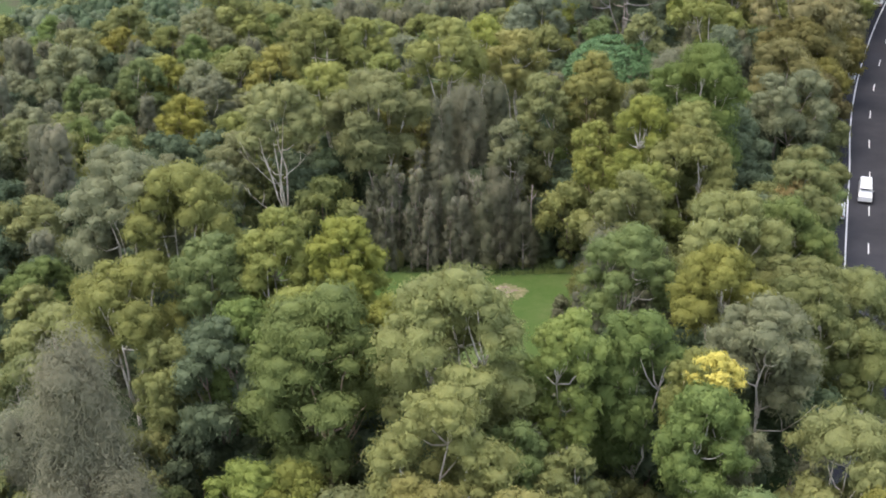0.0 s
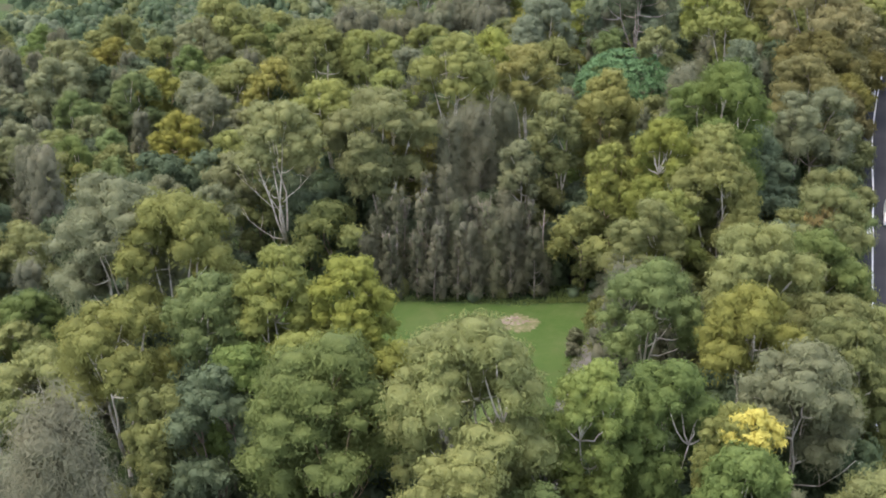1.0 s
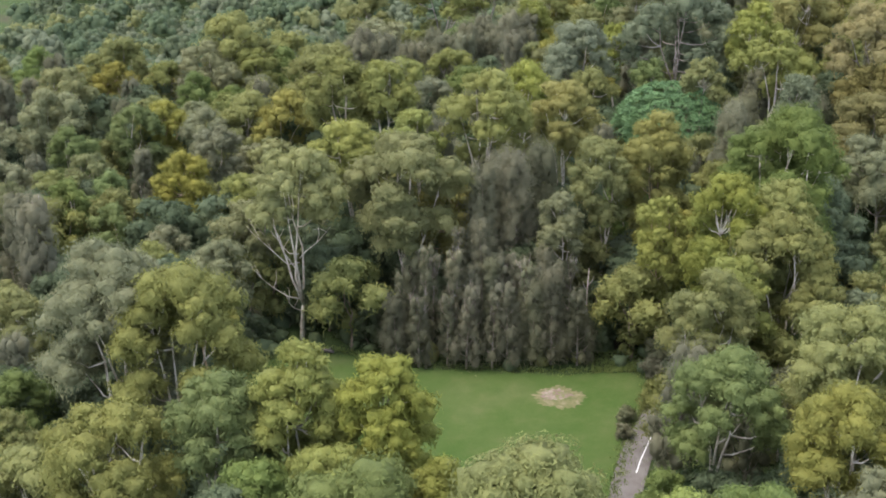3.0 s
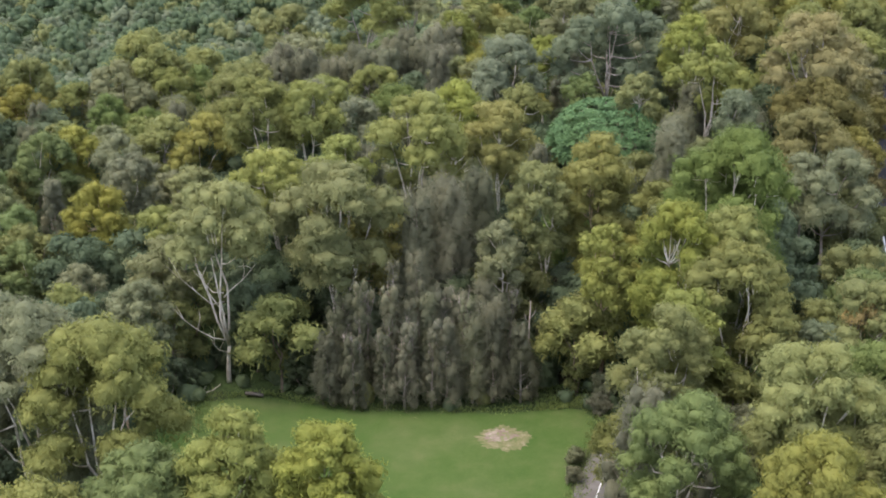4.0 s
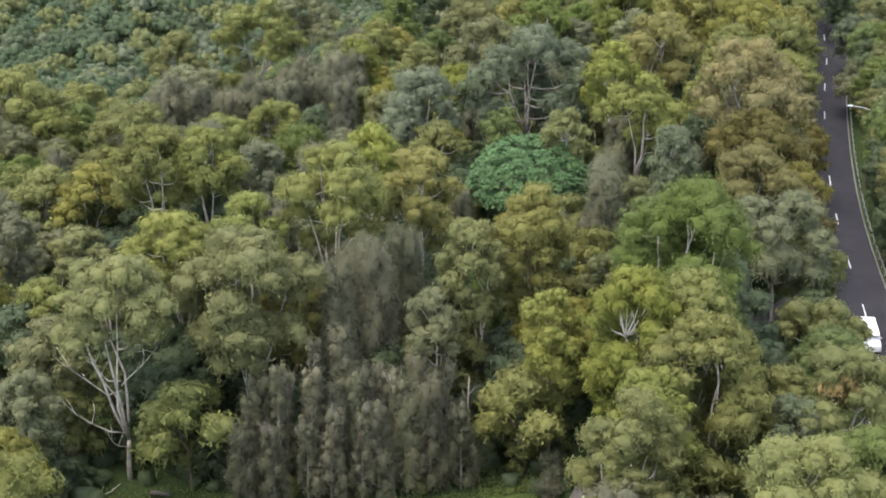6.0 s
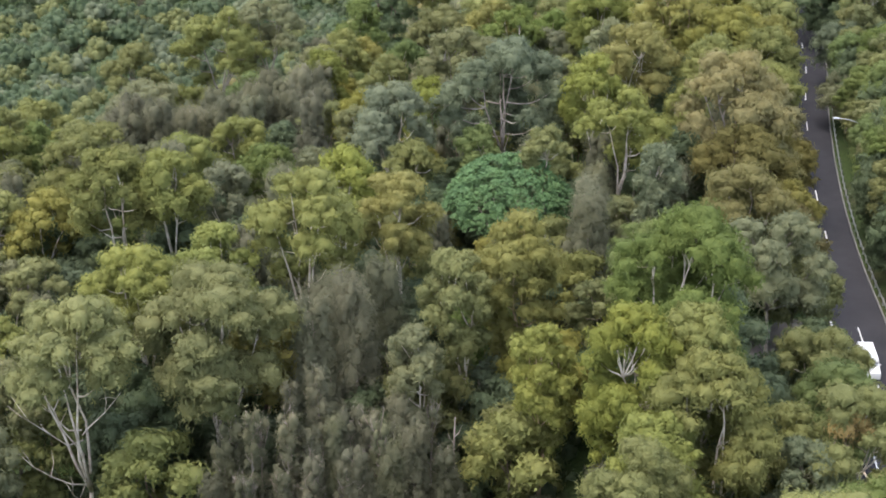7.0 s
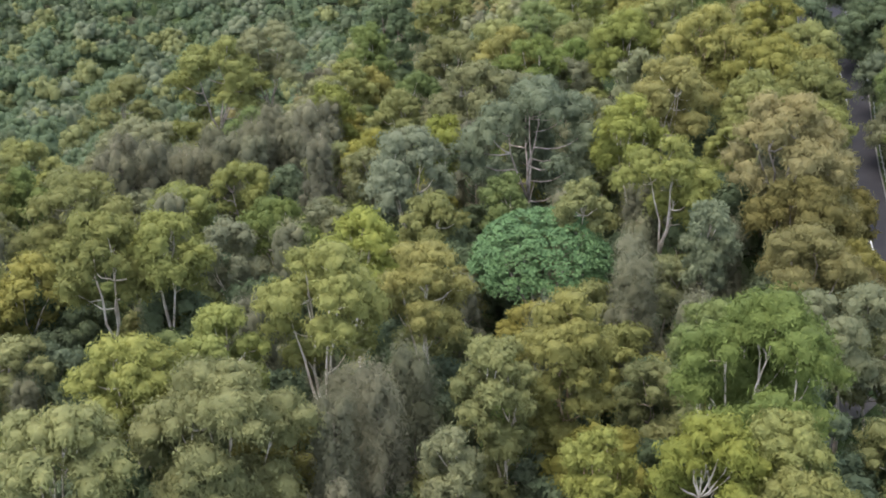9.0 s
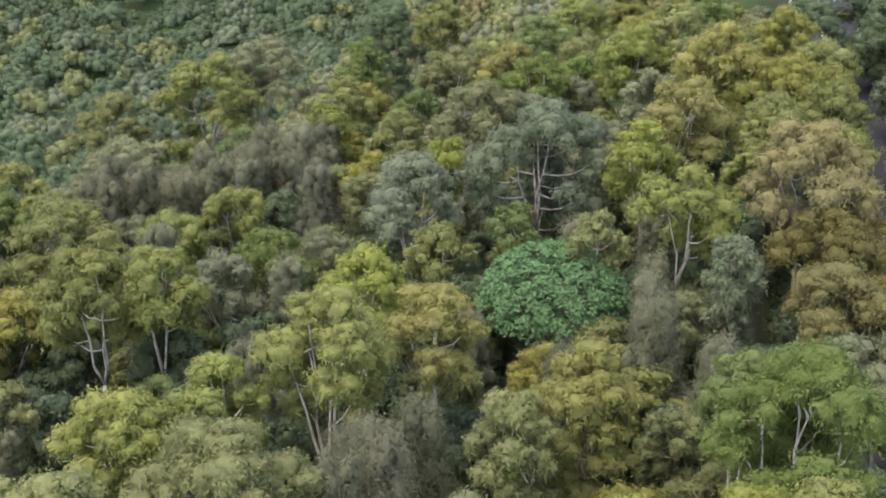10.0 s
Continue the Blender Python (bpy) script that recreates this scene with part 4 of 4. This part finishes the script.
# the brownish stand of she-oaks behind the forest
for k in range(34):
    a, d = 2.39996 * k, math.sqrt((k + 0.5) / 34)
    x, y = -5 + 19 * d * math.cos(a), 256 + 0.45 * (19 * d * math.cos(a)) * 0.3 + 10 * d * math.sin(a)
    if free(x, y, 1.6, 0.6):
        me, lf = FILL_OAK[k % 3]
        planted.append((x, y, 2.2))
        plant(x, y, me, f"slim {WORDS[lf]} she-oak in a dense brownish stand", "tree", "she-oaks", fill.uniform(0, 360), fill.uniform(1.0, 1.25), "she_oak_tree")

FAR = {2: [far_tris(40 + i, 48, 1.9, 0.10) for i in range(5)], 1: [far_tris(50 + i, 26, 1.9, 0.13) for i in range(5)]}
stands = {k: [] for k in ("olive", "grey", "blue", "scrub", "pale", "deep", "oak", "tan")}
for row in range(236, 530, 5):
    left = -0.36 * min(row, 330) - 8
    for col in range(int(left), int(0.6 * (row - 82) + 6), 5 if row > 262 else 6):
        x, y = col + fill.uniform(-2.6, 2.6), row + fill.uniform(-2.6, 2.6)
        gully = y - 235 - max(x, -8) > 4
        if y < 236:
            continue
        r = fill.uniform(2.6, 5.0) if gully else fill.uniform(3.4, 5.4)
        if not (clear_of_ways(x, y, r * 0.6) and free(x, y, r, 0.40 if gully and y > 256 + 1.8 * max(0.0, x + 38) else 0.72)):
            continue
        planted.append((x, y, r))
        if gully and y > 256 + 1.8 * max(0.0, x + 38) and x < 0.25 * (y - 230):
            kind = fill.choice(("scrub", "scrub", "blue", "deep", "scrub", "scrub", "olive", "deep"))
            tall = fill.uniform(0.85, 1.35)
        else:
            if y < 292:
                me, lf, bk = fill.choice(FILL_GUM[:7])
                plant(x, y, me, f"medium gum tree, domed {WORDS[lf]} crown, {TRUNKS[bk]}", "tree", "gum trees of the forest", fill.uniform(0, 360), r / 4.2 * fill.uniform(0.95, 1.2))
                continue
            kind = fill.choice(("olive", "pale", "grey", "blue", "olive", "oak", "tan", "deep"))
            tall = fill.uniform(1.5, 2.2)
        a = fill.uniform(0, 6.28)
        ca, sa_ = math.cos(a) * r, math.sin(a) * r
        turn = np.array([[ca, sa_, 0], [-sa_, ca, 0], [0, 0, r]])
        base = np.array([x, y, gz(x, y) + 1.9 * r * (tall - 1)])
        for p in fill.choice(FAR[2 if y < 300 else 1]):
            stands[kind].append((p[0] @ turn + base, p[1]) if isinstance(p, tuple) else p @ turn + base)
for kind, some in stands.items():
    me = tri_mesh("distant_forest", some, LEAF[kind])
    tagged(new("distant_forest", me), f"distant {WORDS[kind]} trees of the closed forest canopy", "forest", "", "stuff")

# low undergrowth of ferns and bushes on the forest floor
under = np.random.default_rng(31)
brush = {"deep": [], "scrub": [], "olive": []}
for gx in np.arange(-72, 96, 2.6):
    for gy in np.arange(60, 234, 2.6):
        x, y = gx + under.uniform(-1.2, 1.2), gy + under.uniform(-1.2, 1.2)
        if x < -12 - 0.4 * y or x > 24 + 0.36 * y or not clear_of_ways(x, y, 0.9):
            continue
        s = under.uniform(0.7, 1.7)
        brush[("deep", "scrub", "olive")[int(under.choice(3, p=(0.55, 0.3, 0.15)))]] += dome(under, np.array([x, y, gz(x, y) + 0.3 * s]), np.array([s, s, s * under.uniform(0.7, 1.3)]), 26, 0.45, 0.2, 0.3, 0.5, -0.1, 0.72, 1)
for kind, some in brush.items():
    tagged(new("undergrowth", tri_mesh("undergrowth", some, LEAF[kind])), f"low {WORDS[kind]} ferns and bushes covering the forest floor", "undergrowth", "", "stuff")


# ---------------------------------------------------------------- along the road
def profile_body(bm, outline, half):
    """A body from a side outline (y, z), rounded in plan: narrower towards its roof and its ends."""
    rows = []
    for side in (-1, 1):
        rows.append([bm.verts.new((side * half * (1.0 - 0.16 * max(0.0, z - 0.95)), y, z)) for y, z in outline])
    n = len(outline)
    for i in range(n):
        bm.faces.new((rows[0][i], rows[0][(i + 1) % n], rows[1][(i + 1) % n], rows[1][i]))
    bm.faces.new(rows[0][::-1])
    bm.faces.new(rows[1])
    bmesh.ops.recalc_face_normals(bm, faces=bm.faces)
    bmesh.ops.bevel(bm, geom=list(bm.edges), offset=0.06, segments=2, affect="EDGES", profile=0.6)


def vehicle(name, x, y, turn, paint, label, category, van=False):
    root = new(name)
    if van:
        outline = [(-2.4, 0.35), (-2.4, 1.0), (-2.35, 1.9), (-2.1, 2.0), (1.0, 2.0), (1.75, 1.25), (2.4, 1.05), (2.45, 0.35)]
        glass = [((-0.0, 1.40, 1.63), (1.42, 0.03, 0.85), -45), ((0, -2.38, 1.5), (1.3, 0.03, 0.55), 3)]
        sides = [(-1.6, 0.9), (-0.4, 0.9), (0.75, 0.8)]
        high = 1.52
    else:
        outline = [(-2.2, 0.35), (-2.22, 0.95), (-1.55, 1.02), (-0.95, 1.45), (0.35, 1.47), (1.15, 1.0), (2.1, 0.82), (2.2, 0.35)]
        glass = [((0, 0.80, 1.24), (1.4, 0.03, 0.78), -58), ((0, -1.28, 1.24), (1.35, 0.03, 0.66), 52)]
        sides = [(-0.65, 0.72), (0.2, 0.72)]
        high = 1.2
    bm = bmesh.new()
    profile_body(bm, outline, 0.9)
    body = bm_part("body", bm, paint, root)
    for at, size, tilt in glass:
        bm = bmesh.new()
        box(bm, size, at, 0.01, Matrix.Rotation(radians(tilt), 4, "X"))
        bm_part("window", bm, GLASS, root)
    for yy, wide in sides:
        for s in (-1, 1):
            bm = bmesh.new()
            box(bm, (0.03, wide, 0.36), (s * (0.885 - 0.16 * (high - 0.95)), yy, high), 0.01)
            bm_part("window", bm, GLASS, root)
    for wy in (-1.4, 1.4):
        for s in (-1, 1):
            bm = bmesh.new()
            bmesh.ops.create_cone(bm, cap_ends=True, segments=20, radius1=0.34, radius2=0.34, depth=0.22, matrix=Matrix.Translation((s * 0.82, wy, 0.34)) @ Matrix.Rotation(radians(90), 4, "Y"))
            bmesh.ops.bevel(bm, geom=[e for e in bm.edges if e.is_manifold and e.calc_face_angle(0) > 1], offset=0.03, segments=2, affect="EDGES")
            tyre = bm_part("wheel", bm, RUBBER, root)
            bm = bmesh.new()
            bmesh.ops.create_cone(bm, cap_ends=True, segments=16, radius1=0.21, radius2=0.19, depth=0.24, matrix=Matrix.Translation((s * 0.825, wy, 0.34)) @ Matrix.Rotation(radians(90), 4, "Y"))
            bm_part("rim", bm, STEEL, tyre, "dull metal rim")
    for s in (-1, 1):
        bm = bmesh.new()
        box(bm, (0.34, 0.08, 0.16), (s * 0.62, outline[-2][0] + 0.02, 0.72), 0.02)
        bm_part("headlight", bm, LAMP_CLEAR, root)
        bm = bmesh.new()
        box(bm, (0.26, 0.08, 0.18), (s * 0.66, outline[1][0] + 0.01, 0.78), 0.02)
        bm_part("tail_light", bm, LAMP_RED, root)
        bm = bmesh.new()
        box(bm, (0.16, 0.1, 0.12), (s * 0.98, 0.85 if not van else 1.2, high - 0.12), 0.03)
        bm_part("side_mirror", bm, paint, root)
    root.matrix_basis = pose(x, y, gz(x, y) + 0.02, 0, 0, turn)
    return tagged(root, label, category)


def on_way(name, y, off, onward, paint, label, category, van=False):
    """A vehicle on the road, headed up it (onward) or down, and tilted with its slope."""
    x, yy, a = on_road(road_s(y), off)
    tilt = pitch(x, yy, a)
    ob = vehicle(name, x, yy, a - 90, paint, label, category, van)
    ob.matrix_basis = pose(x, yy, gz(x, yy) + 0.03, tilt if onward else -tilt, 0, a - 90 if onward else a + 90)


on_way("delivery_van", 166.6, -0.6, False, WHITE, "white delivery van driving on the asphalt road", "van", True)
on_way("car", 160.4, -4.0, True, WHITE, "white sedan parked at the road's verge beside the trees", "car")
on_way("car", 207.4, -4.0, True, SILVER, "silver car parked at the road's verge", "car")
on_way("car", 243.6, -3.9, True, WHITE, "white car parked on the verge far along the road", "car")

# guard rail on the outer side of the bend
rail = new("guard_rail")
tagged(rail, "galvanised steel guard rail on posts beside the road", "guard rail", "", "structure")
s_a, s_b = road_s(178), road_s(262)
pts = [on_road(s, 3.7) for s in np.arange(s_a, s_b, 2.0)]
bv, bf = [], []
for x, y, a in pts:
    for o, z in ((-0.02, 0.50), (-0.06, 0.56), (-0.02, 0.63), (-0.06, 0.70), (-0.02, 0.78), (0.02, 0.78), (0.02, 0.50)):
        ca, sa_ = math.cos(radians(a - 90)), math.sin(radians(a - 90))
        bv.append((x + ca * o, y + sa_ * o, gz(x, y) + z))
bf = [(7 * i + j, 7 * i + (j + 1) % 7, 7 * i + 7 + (j + 1) % 7, 7 * i + 7 + j) for i in range(len(pts) - 1) for j in range(7)]
part("rail_beam", mesh_from("rail_beam", bv, bf, [STEEL]), rail)
pbm = bmesh.new()
box(pbm, (0.12, 0.15, 0.95), (0, 0, 0.25), 0.01)
post_me = bpy.data.meshes.new("post")
pbm.to_mesh(post_me)
pbm.free()
post_me.materials.append(STEEL)
for x, y, a in pts:
    x2, y2 = x + 0.12 * math.cos(radians(a - 90)), y + 0.12 * math.sin(radians(a - 90))
    part("post", post_me, rail).matrix_basis = pose(x2, y2, gz(x2, y2), 0, 0, a - 90)


def street_lamp(y, off=5.2):
    x, yy, a = on_road(road_s(y), off)
    root = new("street_lamp")
    v, f = tube([(0, 0, -0.3), (0, 0, 3), (0, 0, 8.0)], [0.11, 0.09, 0.06], 10)
    part("pole", mesh_from("pole", v.tolist(), f, [STEEL], smooth=True), root)
    v, f = tube([(0, 0, 7.9), (-0.5, 0, 8.5), (-1.6, 0, 8.85), (-3.0, 0, 9.0)], [0.055, 0.05, 0.045, 0.04], 8)
    part("arm", mesh_from("arm", v.tolist(), f, [STEEL], smooth=True), root)
    bm = bmesh.new()
    box(bm, (0.75, 0.3, 0.14), (-3.3, 0, 9.0), 0.05)
    bm_part("lamp_head", bm, LAMP_CLEAR, root, "pale grey lamp head")
    bm = bmesh.new()
    box(bm, (0.36, 0.36, 0.06), (0, 0, 0.06), 0.01)
    bm_part("base_plate", bm, STEEL, root)
    root.matrix_basis = pose(x, yy, gz(x, yy), 0, 0, a - 90)
    tagged(root, "grey steel street lamp with a single arm beside the road", "street lamp")


street_lamp(209.9)

# ---------------------------------------------------------------- round the lawn
rng = np.random.default_rng(77)
snag = new("dead_trunk")
v, f = joined([tube([(0, 0, -0.3), (0.1, 0, 3.5), (0.05, 0.1, 7.0), (0.15, 0.05, 10.0)], [0.15, 0.12, 0.09, 0.04], 7), tube([(0.06, 0.08, 8.0), (0.5, 0, 8.5), (0.75, 0.05, 9.2)], [0.07, 0.05, 0.02], 5),
               tube([(0.1, 0.08, 7.4), (-0.3, 0.1, 7.9), (-0.45, 0.1, 8.5)], [0.06, 0.04, 0.02], 5)])
part("trunk", mesh_from("trunk", v, f, [BARK["grey"]], smooth=True), snag)
snag.matrix_basis = pose(10.6, 153.0, 0)
tagged(snag, "bare pale dead trunk with a broken top, in shade", "dead tree")

log_ob = new("fallen_log")
v, f = joined([tube([(-0.95, 0, 0.22), (-0.3, 0.05, 0.24), (0.4, 0.0, 0.22), (0.95, -0.05, 0.2)], [0.2, 0.22, 0.2, 0.17], 10), tube([(0.3, 0, 0.3), (0.5, 0.2, 0.5), (0.6, 0.35, 0.6)], [0.06, 0.05, 0.03], 5)])
part("log", mesh_from("log", v, f, [TIMBER], smooth=True), log_ob)
log_ob.matrix_basis = pose(-17.7, 153.0, 0.0, 0, 0, -14)
tagged(log_ob, "short weathered log lying on the edge of the lawn", "log")

branch = new("fallen_branch")
v, f = joined([tube([(-1.6, 0, 0.1), (-0.5, 0.1, 0.3), (0.6, 0, 0.25), (1.8, 0.1, 0.5)], [0.07, 0.06, 0.05, 0.02], 6), tube([(-0.4, 0.1, 0.3), (0.1, 0.6, 0.5), (0.6, 0.9, 0.5)], [0.04, 0.03, 0.01], 5)])
part("bough", mesh_from("bough", v, f, [BARK["pale"]], smooth=True), branch)
branch.matrix_basis = pose(-22.6, 153.6, 0.0, 0, 0, 40)
tagged(branch, "bare pale fallen branch beside the lawn", "branch")

PALE_SHRUB = [gum_meshes(990 + i, 2.6, 1.3, "oakgreen" if i else "grey", "grey", 0.9, deep=0.95, droop=0.2, clumps=0.8) for i in range(2)]
for k, (x, y, sz) in enumerate(((18.0, 149.6, 1.15), (17.2, 147.2, 0.8), (13.3, 138.0, 0.7), (12.6, 135.2, 0.6), (22.8, 149.2, 1.1), (24.0, 151.5, 1.4))):
    plant(x, y, PALE_SHRUB[k % 2], "small pale grey-green shrub beside the path", "shrub", "pale shrubs", 70 * k, sz, "shrub")

# longer grass along the lawn's rim and on the bank behind it
tufts = []
rim = np.array(LAWN_EDGE + LAWN_EDGE[:1], float)
for (x0, y0), (x1, y1) in zip(rim[:-1], rim[1:]):
    n = int(60 * math.hypot(x1 - x0, y1 - y0))
    q = rng.uniform(0, 1, (n, 1))
    c = np.array([[x0, y0]]) * (1 - q) + np.array([[x1, y1]]) * q + rng.normal(0, 0.45, (n, 2))
    tufts.append(c)
tufts.append(np.column_stack([rng.uniform(11, 20, 2600), rng.uniform(148, 153, 2600)]))
tufts.append(np.column_stack([rng.uniform(-31, -22, 1500), rng.uniform(146, 156, 1500)]))
c = np.concatenate(tufts)
base = np.column_stack([c, ground_z(c[:, 0], c[:, 1]) + 0.02])
a = rng.uniform(0, 6.28, len(c))
w = 0.07 * np.stack([np.cos(a), np.sin(a), 0 * a], 1)
tip = base + np.column_stack([rng.normal(0, 0.12, (len(c), 2)), rng.uniform(0.08, 0.3, len(c))])
tagged(new("long_grass", tri_mesh("long_grass", [np.stack([base - w, base + w, tip], 1)], LEAF["green"])), "unmown green grass along the rim of the lawn", "grass", "", "stuff")
